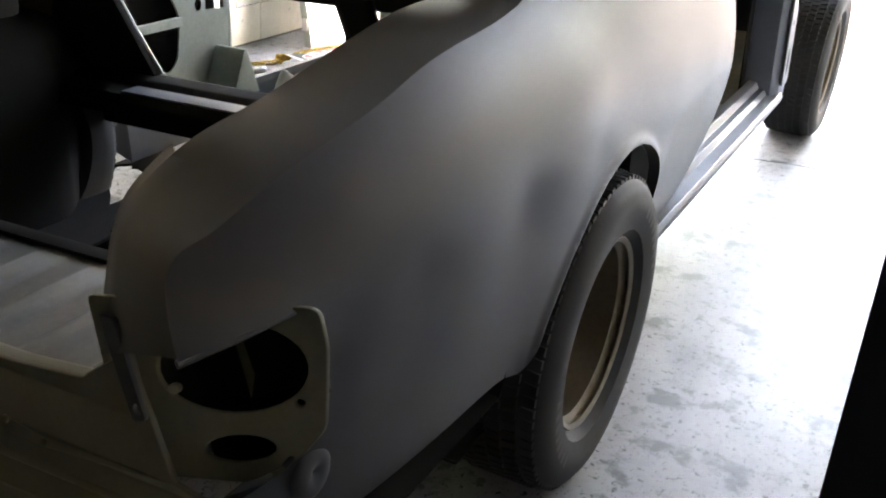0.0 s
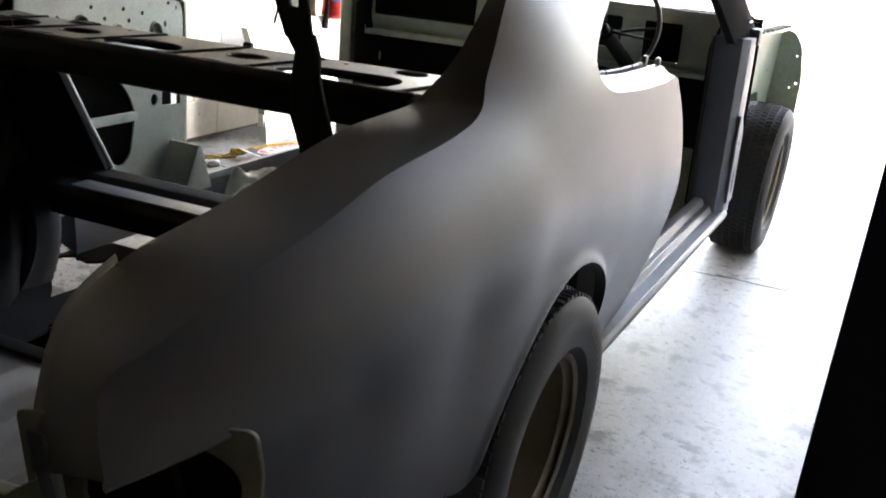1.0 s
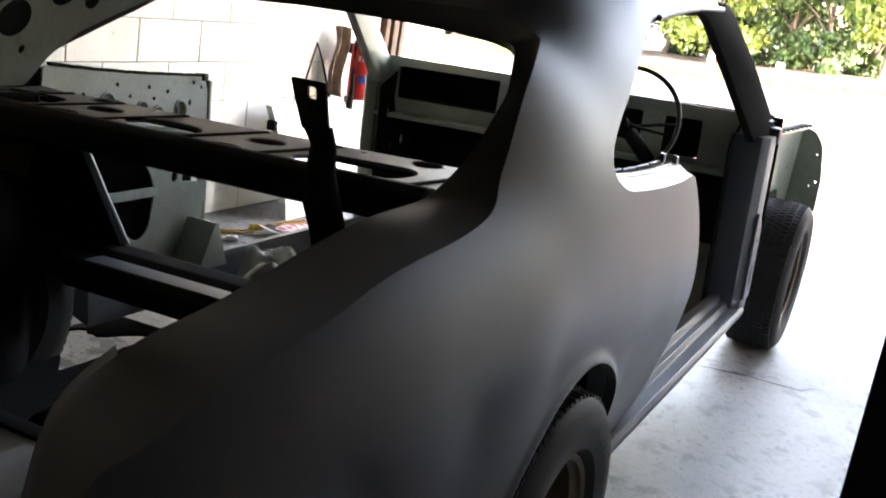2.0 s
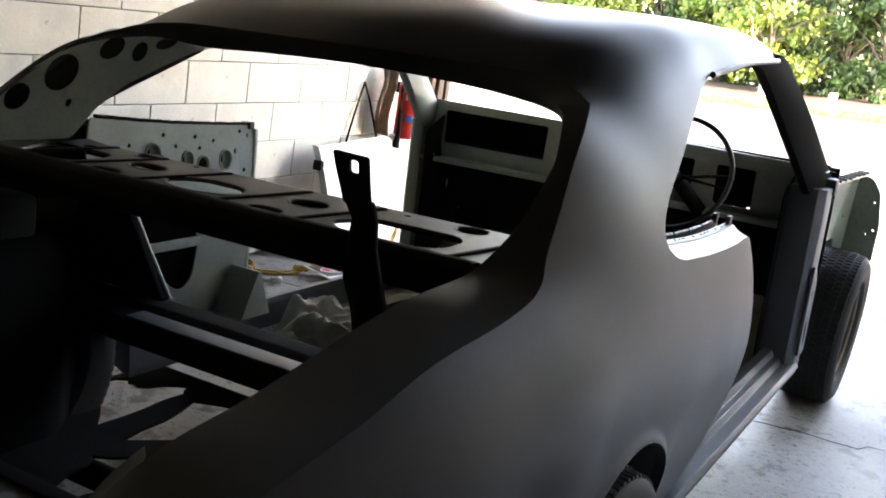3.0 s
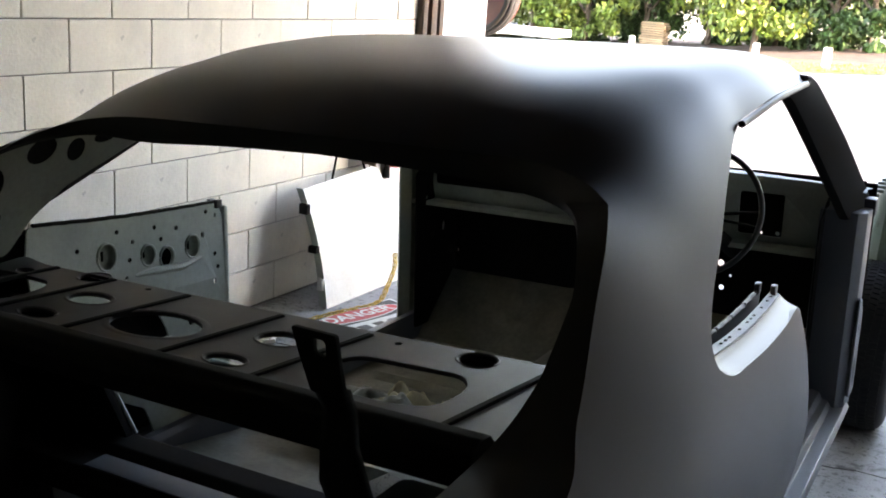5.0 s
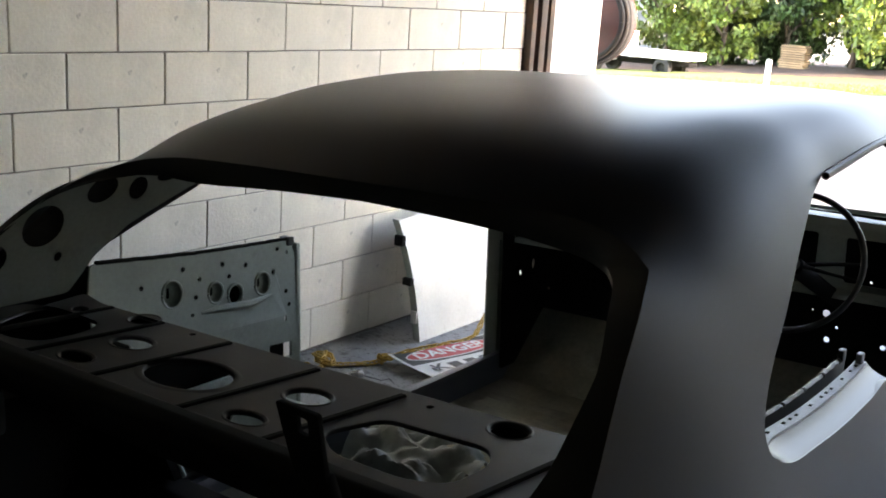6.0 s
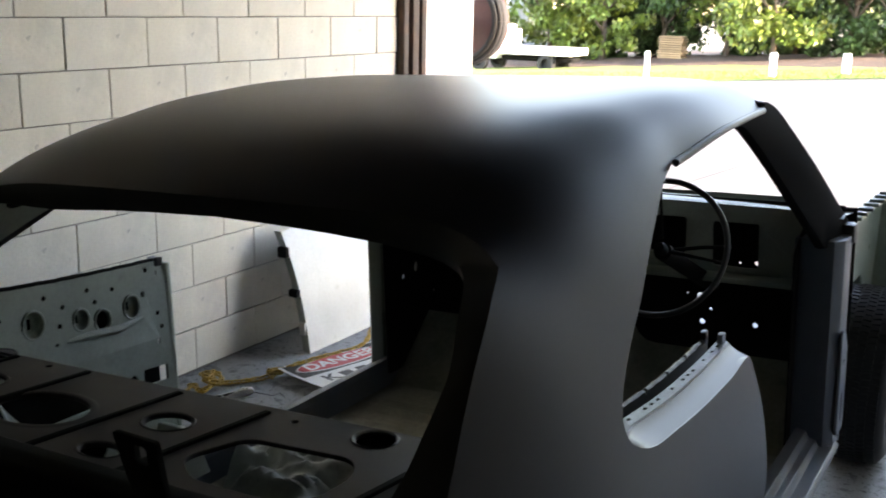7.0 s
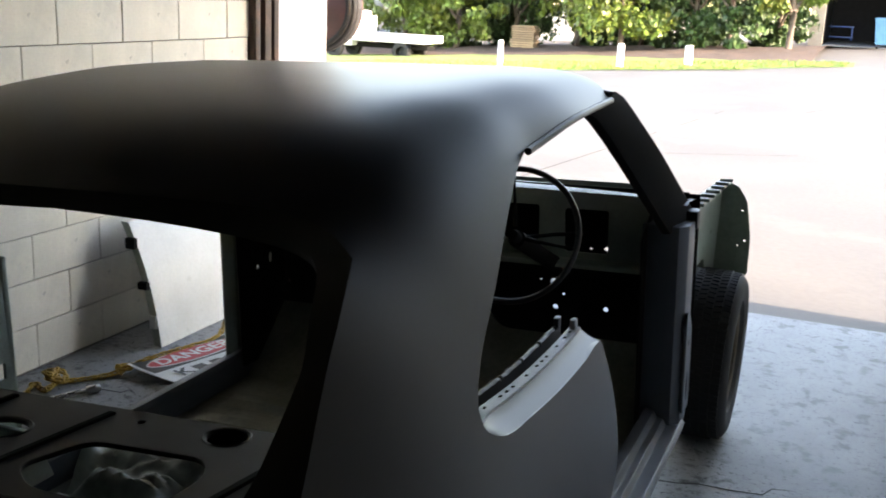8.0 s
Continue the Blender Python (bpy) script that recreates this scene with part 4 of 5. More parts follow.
for y, z, r in ((.51, .867, .031), (.65, .845, .025), (.717, .827, .026), (.817, .838, .028)):
    at = -.7725 + .012 * math.sin((z - .4) * 6)
    part("pressed_rim", tube([(at, y + r * math.cos(a), z + r * 1.15 * math.sin(a)) for a in np.linspace(0, 6.2832, 25)], .004, 6), GREEN, car)
    if r != .026:
        dish = part("pressed_recess", lathe([(.0, 1.05), (-.006, 1.0), (-.016, .82), (-.018, .55), (-.018, .0005)], 24), GREEN, car, "shallow oval pressing")
        dish.matrix_local = Matrix.Translation((at, y, z)) @ Matrix.Diagonal((1, r * 1.02, r * 1.2, 1))
        # black bar in place of a shaded slot
        part("recess_slot", box(-.0175, -.0165, -.12, .12, -.35, .35, 0), BLACK, dish, "", False)
# added black sheet keeps bright floor out of the panel's holes
part("panel_backing", box(-.822, -.816, .30, .945, .34, .93, .002), BLACK, car, "black sheet added to darken the quarter's holes")
part("pressed_arm", tube([(-.768, .60, .80), (-.765, .66, .80), (-.765, .77, .79), (-.768, .85, .80)], [.006, .011, .012, .006], 8), GREEN, car, "raised pressing across the panel")
for y, z in ((.55, .925), (.68, .915), (.76, .90), (.88, .925), (.905, .80), (.915, .76), (.70, .88), (.585, .845), (.42, .90)):
    # black dots on the panel stand for small dark holes
    part("clip_hole", lathe([(0, .0005), (.002, .004), (.0, .0065)], 10), BLACK, car).matrix_local = pose(-.772 + .012 * math.sin((z - .4) * 6), y, z)
gusset = part("seat_gusset", prism([(.80, .34), (.94, .34), (.885, .49), (.87, .49)], -.76, -.64, "x", .004), GREEN, car, "pale folded gusset plate")
# skin behind the left inner panel is the quarter itself; dark wheel housings in the boot
for sgn in (1, -1):
    rows = []
    for y in np.linspace(-.80, .36, 24):
        tuck = .57 + max(0, min(.28, (y - .03) * .75))
        top = .30 + math.sqrt(max(.02, .42 ** 2 - (y - .02) ** 2)) if abs(y - .02) < .42 else .36
        rows.append([(sgn * x, y, z) for x, z in ((.885, top + .01), (max(tuck, .82), top + .02), (max(tuck, .70), top + .005), (max(tuck, .62), top - .05), (max(tuck, .59), top - .13), (max(tuck, .58), .20))])
    part("wheel_housing", grid(rows), BLACK, car, "black inner wheel housing")
    part("boot_side", grid([[(sgn * (.84 - .03 * k), y, z) for y in np.linspace(-.93, .22, 14)] for k, z in enumerate((.36, .50, .62, .72, .79))]), OLIVE, car, "dim olive inner boot side")
for y in (-.62, -.42, -.24, -.10, .04):
    part("boot_seam", tube([(-.828 + .005, y, .40), (-.79, y + .01, .60), (-.745, y + .015, .76)], .006, 6), OLIVE, car)
# bulkhead braces and cross member behind the seat
part("seat_brace", prism([(-.80, .83), (-.605, .83), (-.43, .565), (-.45, .52), (-.80, .50)], .235, .262, "y", .004), BLACK, car, "black sloping seat brace")
part("seat_brace", prism([(.80, .83), (.605, .83), (.43, .565), (.45, .52), (.80, .50)], .235, .262, "y", .004), BLACK, car, "black sloping seat brace")
part("brace_edge", tube([(-.607, .262, .825), (-.52, .262, .692), (-.43, .262, .562)], .006, 8), GREEN, car, "pale bare edge")
part("cross_member", prism([(.06, .505), (.07, .535), (.10, .548), (.17, .546), (.20, .56), (.26, .562), (.275, .55), (.275, .505)], -.80, .80, "x", .006), BLACK, car, "black seat cross member")
# black board added to darken the gap under the cross member
part("heel_board", box(-.80, .80, .262, .272, .40, .53, .003), BLACK, car)
part("cross_strip", box(-.42, .30, .105, .165, .549, .553, .001), BLUEGREY, car, "lighter grey strip on the cross member")
# boot floor: ribbed tail part, a torn hole towards the axle
ribs = []
for x in np.linspace(-.56, .56, 113):
    d = abs(((x + .56) / .14) % 1 - .5)
    h = .012 if d < .16 else (0.0 if d > .26 else .012 * (.26 - d) / .10)
    ribs.append([(x, y, .40 + h * (1 if -.93 < y < -.47 else 0)) for y in (-1.045, -.94, -.92, -.7, -.48, -.46, -.43)])
part("boot_floor", grid(ribs), material("light_grey_pan", (0.10, 0.102, 0.10), 0.5, var=0.25, scale=4, fine=60, bump=0.1), car, "ribbed light grey boot floor")
part("boot_floor_edge", box(-.57, .57, -.44, -.40, .34, .41, .006), BLACK, car)
jag = random.Random(4)


def torn(points):
    out = []
    for i, p in enumerate(points):
        q = points[(i + 1) % len(points)]
        for k in range(4):
            t = k / 4
            out.append((p[0] + (q[0] - p[0]) * t + jag.uniform(-.008, .008), p[1] + (q[1] - p[1]) * t + jag.uniform(-.008, .008)))
    return out


plate("axle_floor", [(-.80, .60), (.80, .60), (.80, -.42), (-.80, -.42)],
      [torn([(-.79, .40), (-.76, .45), (-.70, .42), (-.60, .54), (-.57, .49), (-.56, .16)]), torn([(-.50, .46), (-.38, .53), (-.31, .28), (-.44, .14)]), torn([(-.42, .03), (-.30, .12), (-.25, -.02), (-.31, -.20), (-.38, -.10)]), torn([(-.2, .5), (.3, .5), (.3, .2), (-.15, .2)])],
      Matrix.Translation((0, 0, .20)), BLACK, car, "black torn floor over the axle", .006)
part("axle_tube", tube([(-.62, .02, .16), (.62, .02, .16)], .035, 14), BLACK, car, "black rear axle")

# cabin floor, sills, pillars
pan = []
for x in np.linspace(-.80, .80, 65):
    row = []
    for y in np.linspace(.60, 2.25, 60):
        tunnel = .15 * math.exp(-(x / .13) ** 4)
        rib = .02 if (abs(abs(x) - .45) < .20 and ((y * 5.2) % 1) < .45 and 1.0 < y < 1.9) else 0
        toe = max(0, y - 2.0) * 0.9
        seat = .05 * max(0, min(1, (.95 - y) / .30))
        row.append((x, y, .25 + tunnel + rib + toe + seat))
    pan.append(row)
part("floor_pan", grid(pan), PANGREY, car, "dusty grey-green floor pan with pressed ribs", True, 30)
SILL = [(.724, .22), (.80, .245), (.845, .268), (.852, .292), (.842, .304), (.805, .306), (.795, .324), (.775, .326), (.765, .346), (.735, .349), (.728, .33), (.724, .25)]
part("sill", prism(SILL, .42, 2.08, "y", .003), BLUEGREY, car, "bare stepped door sill")
part("sill", mirror(prism(SILL, .42, 2.08, "y", .003)), BLUEGREY, car, "dull blue-grey stepped door sill")
for sgn in (1, -1):
    hx = .70 if sgn > 0 else .775
    hp = prism([(hx, 2.02), (.815, 2.00), (.84, 2.03), (.842, 2.13), (.80, 2.18), (hx, 2.17)], .29, .935, "z", .005)
    o1 = part("hinge_pillar", hp, BLUEGREY if sgn > 0 else GREEN, car, "bare hinge pillar of the door opening")
    o2 = o1 if sgn < 0 else plate("pillar_plate", rounded([(2.02, .34), (2.115, .34), (2.115, .60), (2.06, .66), (2.02, .66)], .02), [oval(2.065, .42, .018, .05), oval(2.065, .56, .012)], stand_x(.846), BLUEGREY if sgn > 0 else GREEN, car, "", .006, .002)
    ahead = smooth_line([(.690, 1.60, 1.356), (.700, 1.665, 1.336), (.725, 1.77, 1.265), (.76, 1.905, 1.163), (.79, 2.07, 1.045), (.822, 2.24, .922)], 24)
    astern = smooth_line([(.684, 1.36, 1.322), (.690, 1.42, 1.312), (.700, 1.52, 1.262), (.715, 1.63, 1.193), (.755, 1.83, 1.042), (.79, 1.99, .915)], 24)
    blade = []
    for a, b in zip(ahead, astern):
        w, inn = b - a, Vector((-.034, -.006, -.004))
        blade.append([a, a + Vector((.007, .0, .004)), a + w * .12 + Vector((.011, 0, .003)), a + w * .5 + Vector((.010, 0, 0)), a + w * .9 + Vector((.004, 0, 0)), b, b + inn * .5, b - w * .1 + inn, a + w * .5 + inn * 1.2, a + w * .08 + inn, a + inn * .5])
    # right pillar dull black, left one pale grey-green
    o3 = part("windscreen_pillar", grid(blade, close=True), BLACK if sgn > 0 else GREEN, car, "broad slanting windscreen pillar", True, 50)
    o4 = part("pillar_foot", box(.775, .85, 2.12, 2.18, .905, .965, .012), PRIMER, car)
    gut = [Vector((rail(y)[0] + .010, y, rail(y)[1] - .004)) for y in np.linspace(.90, 1.55, 26)]
    o5 = part("rain_gutter", tube(gut, .008, 8), PRIMER, car, "rain gutter along the roof edge")
    rr = [[(rail(y)[0] - d, y, rail(y)[1] + h) for y in np.linspace(.50, 1.60, 30)] for d, h in ((.024, -.008), (.028, -.024), (.045, -.03), (.07, -.016), (.085, .0))]
    o6 = part("roof_rail", grid(rr), BLACK, car)
    if sgn < 0:
        for o in (o1, o3, o4, o5, o6):
            o.matrix_basis = Matrix.Diagonal((-1, 1, 1, 1)) @ o.matrix_basis
part("windscreen_header", tube([(x, 1.665 - .075 * (x / .69) ** 2 - .01, roof_mid(1.66) - .022 - .045 * abs(x / .69) ** 2.7) for x in np.linspace(-.69, .69, 24)], .022, 10), PRIMER, car, "header over the windscreen opening")

# cowl, dash and bulkhead
dash_holes = [rounded([(-.71, .985), (-.24, .985), (-.24, .85), (-.70, .85)], .012), rounded([(.44, .955), (.585, .955), (.585, .81), (.44, .81)], .012), rounded([(-.10, .96), (.36, .96), (.36, .84), (-.10, .84)], .015)]
plate("dash_panel", rounded([(-.83, 1.02), (.73, 1.00), (.73, .79), (.60, .775), (-.20, .785), (-.76, .775), (-.83, .82)], .02), dash_holes, stand_y(2.10), GREEN, car, "grey-green dash panel with glove box opening", .005, .002,
      bend=lambda c: Vector((c.x, c.y - .03 * math.sin(max(0, min(1, (c.z - .775) / .24)) * math.pi), c.z)))
part("dash_lip", box(-.80, .72, 2.02, 2.10, .772, .790, .006), GREEN, car)
# black box and sheet stand for the shade inside the dash
part("glove_box", grid([[(x, y, z) for x, z in ((-.72, .845), (-.23, .845), (-.23, .99), (-.72, .99), (-.72, .845))] for y in (2.11, 2.24)]), BLACK, car, "glove box opening boxed in black for its shaded inside")
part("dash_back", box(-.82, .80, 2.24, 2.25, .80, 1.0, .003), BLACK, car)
part("cowl", grid([[(x, y, z - .02 * (abs(x) / .82) ** 2) for x in np.linspace(-.82, .82, 30)] for y, z in ((2.09, 1.005), (2.12, 1.012), (2.22, 1.00), (2.30, .995), (2.34, .985), (2.36, .95))]), BLUEGREY, car, "bare scuttle panel under the windscreen")
FIRE = ((.363, .568, .014), (.391, .615, .008), (.354, .656, .018), (.309, .661, .006), (.481, .783, .007), (.535, .786, .011), (.539, .576, .013), (.68, .627, .006), (.687, .33, .006), (-.722, .64, .014), (-.70, .553, .010))
fire_holes = [oval(x, z, r * .75, None, 14) for x, z, r in FIRE]
plate("bulkhead", [(-.83, .99), (.83, .99), (.83, .30), (-.83, .30)], fire_holes, stand_y(2.27), BLACK, car, "black bulkhead pierced with bolt holes", .005)
for sgn in (1, -1):
    # grey-green panels painted black for the shade in the footwell
    plate("kick_panel", rounded([(1.96, .30), (2.27, .30), (2.27, .95), (2.10, .97), (1.95, .90)], .015), [oval(2.165, .668, .014, .022, 16), oval(2.075, .648, .010, .012, 14), oval(2.22, .565, .008, .012, 12), oval(2.03, .80, .010), oval(2.20, .83, .008)], stand_x(sgn * .715), BLACK, car, "kick panel with bolt holes, black for the footwell shade", .004)

# steering wheel on its column
wheel_m = look((.41, 1.65, .95), (.41, 2.25, .70))
swheel = part("steering_wheel", lathe([(.0, .205 + 0), (.0, .205)], 3), VINYL, car, "thin black steering wheel with two spokes")
bmw = bmesh.new()
ring = []
for k in range(64):
    a = 2 * math.pi * k / 64
    ring.append([(math.cos(a) * (.19 + .0085 * math.cos(b)), math.sin(a) * (.19 + .0085 * math.cos(b)), .0085 * math.sin(b)) for b in (2 * math.pi * j / 10 for j in range(10))])
ring.append(ring[0])
grid(ring, bmw, close=True)
bmesh.ops.remove_doubles(bmw, verts=bmw.verts, dist=1e-6)
bmw.to_mesh(swheel.data)
bmw.free()
for p in swheel.data.polygons:
    p.use_smooth = True
swheel.matrix_local = wheel_m
for a in (-8, 188, 97):
    ca, sa = math.cos(radians(a)), math.sin(radians(a))
    part("spoke", tube([(.19 * ca, .19 * sa, 0), (.10 * ca, .10 * sa, -.02), (.03 * ca, .03 * sa, -.03)], [.004, .005, .007], 8), BLACK, swheel)
part("hub", lathe([(-.05, .001), (-.05, .016), (-.02, .019), (0, .015), (.004, .001)], 24), BLACK, swheel).matrix_local = pose(0, 0, 0, 0, -90, 0)
part("column", tube([(.41, 1.69, .93), (.41, 2.0, .80), (.41, 2.2, .72)], .026, 14), BLACK, car, "black steering column")
part("column_switch", tube([(.43, 1.72, .93), (.52, 1.70, .95), (.60, 1.69, .96)], .006, 8), BLACK, car)

# front inner guards
for sgn in (1, -1):
    ap = plate("inner_guard", rounded([(2.18, .93), (2.40, .935), (3.06, .915), (3.10, .88), (3.12, .50), (2.95, .50), (2.80, .66), (2.5, .66), (2.25, .50), (2.18, .50)], .02), [oval(2.55, .80, .012), oval(2.9, .74, .010)], stand_x(.775), DKGREEN, car, "worn green inner front guard", .004, .001,
               bend=lambda c: Vector((c.x + .03 * (c.y - 2.3) - .06 * max(0, .9 - c.z), c.y, c.z)))
    fl = part("guard_flange", grid([[(.775 + .03 * (y - 2.3) + w, y, .932 - .015 * (y - 2.2) + h) for y in np.linspace(2.19, 3.05, 30)] for w, h in ((-.012, 0), (.010, .003), (.035 , .002), (.038, -.008))]), GREEN, car, "pale notched top flange")
    bf = plate("guard_baffle", rounded([(.66, .51), (.912, .54), (.915, .70), (.895, .84), (.86, .895), (.825, .908), (.74, .845), (.69, .78)], .02), [oval(.895, .68, .006), oval(.88, .80, .005), oval(.87, .66, .004)], stand_y(3.07), DKGREEN, car, "worn green splash baffle", .004, .001)
    nt = [part("flange_notch", box(.80 + .026 * (y - 2.3) - .022, .80 + .026 * (y - 2.3) + .026, y, y + .008, .932 - .015 * (y - 2.2), .944 - .015 * (y - 2.2), .002), DKGREEN, car) for y in np.linspace(2.28, 3.0, 8)]
    if sgn < 0:
        for o in (ap, fl, bf, *nt):
            o.matrix_basis = Matrix.Diagonal((-1, 1, 1, 1)) @ o.matrix_basis
plate("radiator_panel", rounded([(-.70, .86), (.43, .86), (.43, .80), (.70, .50), (-.70, .50)], .02), [rounded([(-.35, .80), (.35, .80), (.35, .52), (-.35, .52)], .03)], stand_y(3.18), DKGREEN, car, "green radiator support panel", .005)


SIDEMARK = material("faded_sidewall_marks", (0.07, 0.068, 0.065), 0.8, bump=0)


# wheels
def wheel_parts():
    prof = [(-.085, .195), (-.106, .215), (-.114, .255), (-.112, .287), (-.100, .306), (-.086, .315), (-.05, .3195), (0, .3205), (.05, .3195), (.086, .315), (.100, .306), (.112, .287), (.114, .255), (.106, .215), (.085, .195)]
    rimp = [(.086, .186), (.092, .196), (.086, .200), (.074, .190), (.066, .178), (-.02, .172), (-.055, .160), (-.06, .148), (-.02, .120), (-.005, .085), (-.012, .055), (-.010, .0005)]
    return prof, rimp


def add_wheel(x, y, z, flip, camber=0.0):
    prof, rimp = wheel_parts()
    tyre = part("wheel", lathe(prof, 80), RUBBER, car, "worn treaded tyre on a dusty bronze steel rim", True, 35)
    tyre.matrix_local = pose(x, y, z, 0, 2.6 + camber, 180 if flip else 0)
    part("rim", lathe(rimp, 64), RIM, tyre, "dusty bronze rim", True, 35)
    part("hub", lathe([(-.01, .062), (.02, .058), (.035, .045), (.04, .0005)], 28), RIM, tyre)
    for k in range(5):
        a = 2 * math.pi * k / 5
        part("wheel_nut", tube([(-.005, .08 * math.cos(a), .08 * math.sin(a)), (.014, .08 * math.cos(a), .08 * math.sin(a))], .010, 6), RIM, tyre)
    tread = bmesh.new()
    for ring_i, xx in enumerate((-.078, -.046, -.015, .015, .046, .078)):
        for k in range(84):
            a = 2 * math.pi * (k + .5 * (ring_i % 2)) / 84
            r0, w, d = (.3195 if abs(xx) < .06 else .314), .0135, .009
            vs = []
            for du, dv, dr in ((-1, -1, 0), (1, -1, 0), (1, 1, 0), (-1, 1, 0), (-.9, -.85, 1), (.9, -.85, 1), (.9, .85, 1), (-.9, .85, 1)):
                aa = a + dv * d / .32 + du * .006 * (1 if ring_i % 2 else -1)
                r = r0 - .004 + dr * .009
                vs.append(tread.verts.new((xx + du * w, r * math.cos(aa), r * math.sin(aa))))
            for f in ((4, 5, 6, 7), (0, 1, 5, 4), (1, 2, 6, 5), (2, 3, 7, 6), (3, 0, 4, 7)):
                tread.faces.new([vs[i] for i in f])
    part("tread", tread, RUBBER, tyre, "blocky tyre tread", False)
    bars = bmesh.new()
    for k in range(16):
        a0 = math.radians(12 + k * 6.2 + (120 if k > 7 else 0))
        rows = [[(.1140 + .001, r * math.cos(a0 + t), r * math.sin(a0 + t)) for t in (0, .03, .06)] for r in (.246, .268)]
        grid(rows, bars)
    part("sidewall_marks", bars, SIDEMARK, tyre)["kind"] = "stuff"
    return tyre


for sgn in (1, -1):
    add_wheel(sgn * .785 + .02, 0.0, .322 - sgn * .037, sgn < 0)
    add_wheel(sgn * .790 + .02, 2.82, .322 - sgn * .036, sgn < 0)

# ---- the yard outside ----
def lie(x, y):
    """Height of the yard: level at the door, falling gently to the left farther out."""
    s = min(1, max(0, (y - 6) / 14))
    return (.055 * max(-45, min(x, 5)) - .006 * max(0, min(y, 60) - 28)) * s * s * (3 - 2 * s)


def laid(xs, ys, up=lambda x, y: 0.0):
    return grid([[(x, y, lie(x, y) + up(x, y)) for x in xs] for y in ys])


XS = [-40, -32, -26, -21, -17, -13, -10, -7, -4, -2, 0, 2, 5, 9, 14, 20, 30, 40]
apron = single("pavement", laid(XS, [DOOR_Y + .004, 5.5, 6.5, 8, 10, 12, 14, 16, 18, 20, 23, 27, 32, 38, 45, 52, 60, 75], lambda x, y: -.012), APRON, "weathered tan concrete yard", "pavement", kind="structure")
JOINTLINE = material("dark_yard_joint", (0.07, 0.055, 0.045), 0.9, var=0.4, scale=6, fine=40, bump=0.3)


def yard_joint(points, wide=.022):
    rows = []
    for (x0, y0), (x1, y1) in zip(points, points[1:]):
        for t in np.linspace(0, 1, 14):
            x, y = x0 + (x1 - x0) * t, y0 + (y1 - y0) * t
            d = Vector((y0 - y1, x1 - x0)).normalized() * wide * .5 * (1 + .5 * noise.noise(Vector((x * 2, y * 2, 3))))
            w = .012 * noise.noise(Vector((x * 1.3, y * 1.3, 1)))
            rows.append([(x + d.x + w, y + d.y + w, lie(x, y) - .009), (x - d.x + w, y - d.y + w, lie(x, y) - .009)])
    part("joint", grid(rows), JOINTLINE, apron, "", False)


yard_joint([(-3.4, 3.6 + 1.1), (-1.674, 7.94), (-1.267, 12.48), (-.9, 16)])
yard_joint([(-1.40, 10.2), (-.776, 10.45), (1.506, 11.53), (4.5, 12.9)])
yard_joint([(.38, 16.36), (.97, 16.61), (3.5, 17.8)], .03)
yard_joint([(.6, 16.9), (.36, 16.3)], .03)


def lawn_near(x):
    return 27.0 + .28 * max(0, x + 9) + .02 * (x + 9) ** 2 * (x > -2)


lawn_rows = []
for v in np.linspace(0, 1, 9):
    row = []
    for x in np.linspace(-45, .75, 60):
        far = 39.5 - .55 * max(0, x + 9)
        y = lawn_near(x) * (1 - v) + max(far, lawn_near(x) + .4) * v
        row.append((x, y, lie(x, y) + .03 * min(1, 8 * v) + .02 * noise.noise(Vector((x * .6, y * .6, 0)))))
    lawn_rows.append(row)
lawn = single("lawn", grid(lawn_rows), GRASS, "mown lawn strip beyond the yard", "lawn", kind="structure")
blades = bmesh.new()
rg = random.Random(31)
for k in range(9000):
    x = rg.uniform(-16, .6)
    y = lawn_near(x) + rg.random() ** 1.5 * 6
    if y > 39 - .5 * max(0, x + 9):
        continue
    z, a, h = lie(x, y) + .02, rg.uniform(0, 3.1), rg.uniform(.04, .10)
    c, s = math.cos(a) * .02, math.sin(a) * .02
    blades.faces.new([blades.verts.new(p) for p in ((x - c, y - s, z), (x + c, y + s, z), (x + rg.uniform(-.03, .03), y, z + h))])
tufts = single("grass", blades, GRASS, "short green grass tufts standing on the lawn", "grass", kind="stuff", smooth=False)
bed_rows = []
for v in np.linspace(0, 1, 12):
    row = []
    for x in np.linspace(-45, -.6, 90):
        near = 38.5 - .55 * max(0, x + 9)
        y = near + (66 - near) * v
        row.append((x, y, lie(x, y) + .02 + .22 * math.sin(math.pi * min(1, v * 1.6)) + .07 * noise.noise(Vector((x * .9, y * .9, 4)))))
    bed_rows.append(row)
single("garden_bed", grid(bed_rows), MULCH, "bark covered garden bed under the trees", "garden bed", kind="structure")


def leaves(bm, centre, size, n, leaf, r):
    for k in range(n):
        d = Vector((r.gauss(0, 1), r.gauss(0, 1), r.gauss(0, 1))).normalized() * (r.random() ** .35)
        p = Vector(centre) + Vector((d.x * size[0], d.y * size[1], d.z * size[2]))
        m = Euler((r.uniform(0, 6.3), r.uniform(0, 6.3), r.uniform(0, 6.3))).to_matrix()
        s = leaf * r.uniform(.6, 1.4)
        vs = [bm.verts.new(p + m @ Vector(q) * s) for q in ((-.5, 0, 0), (0, -.28, .05), (.5, 0, 0), (0, .28, .05))]
        bm.faces.new(vs)


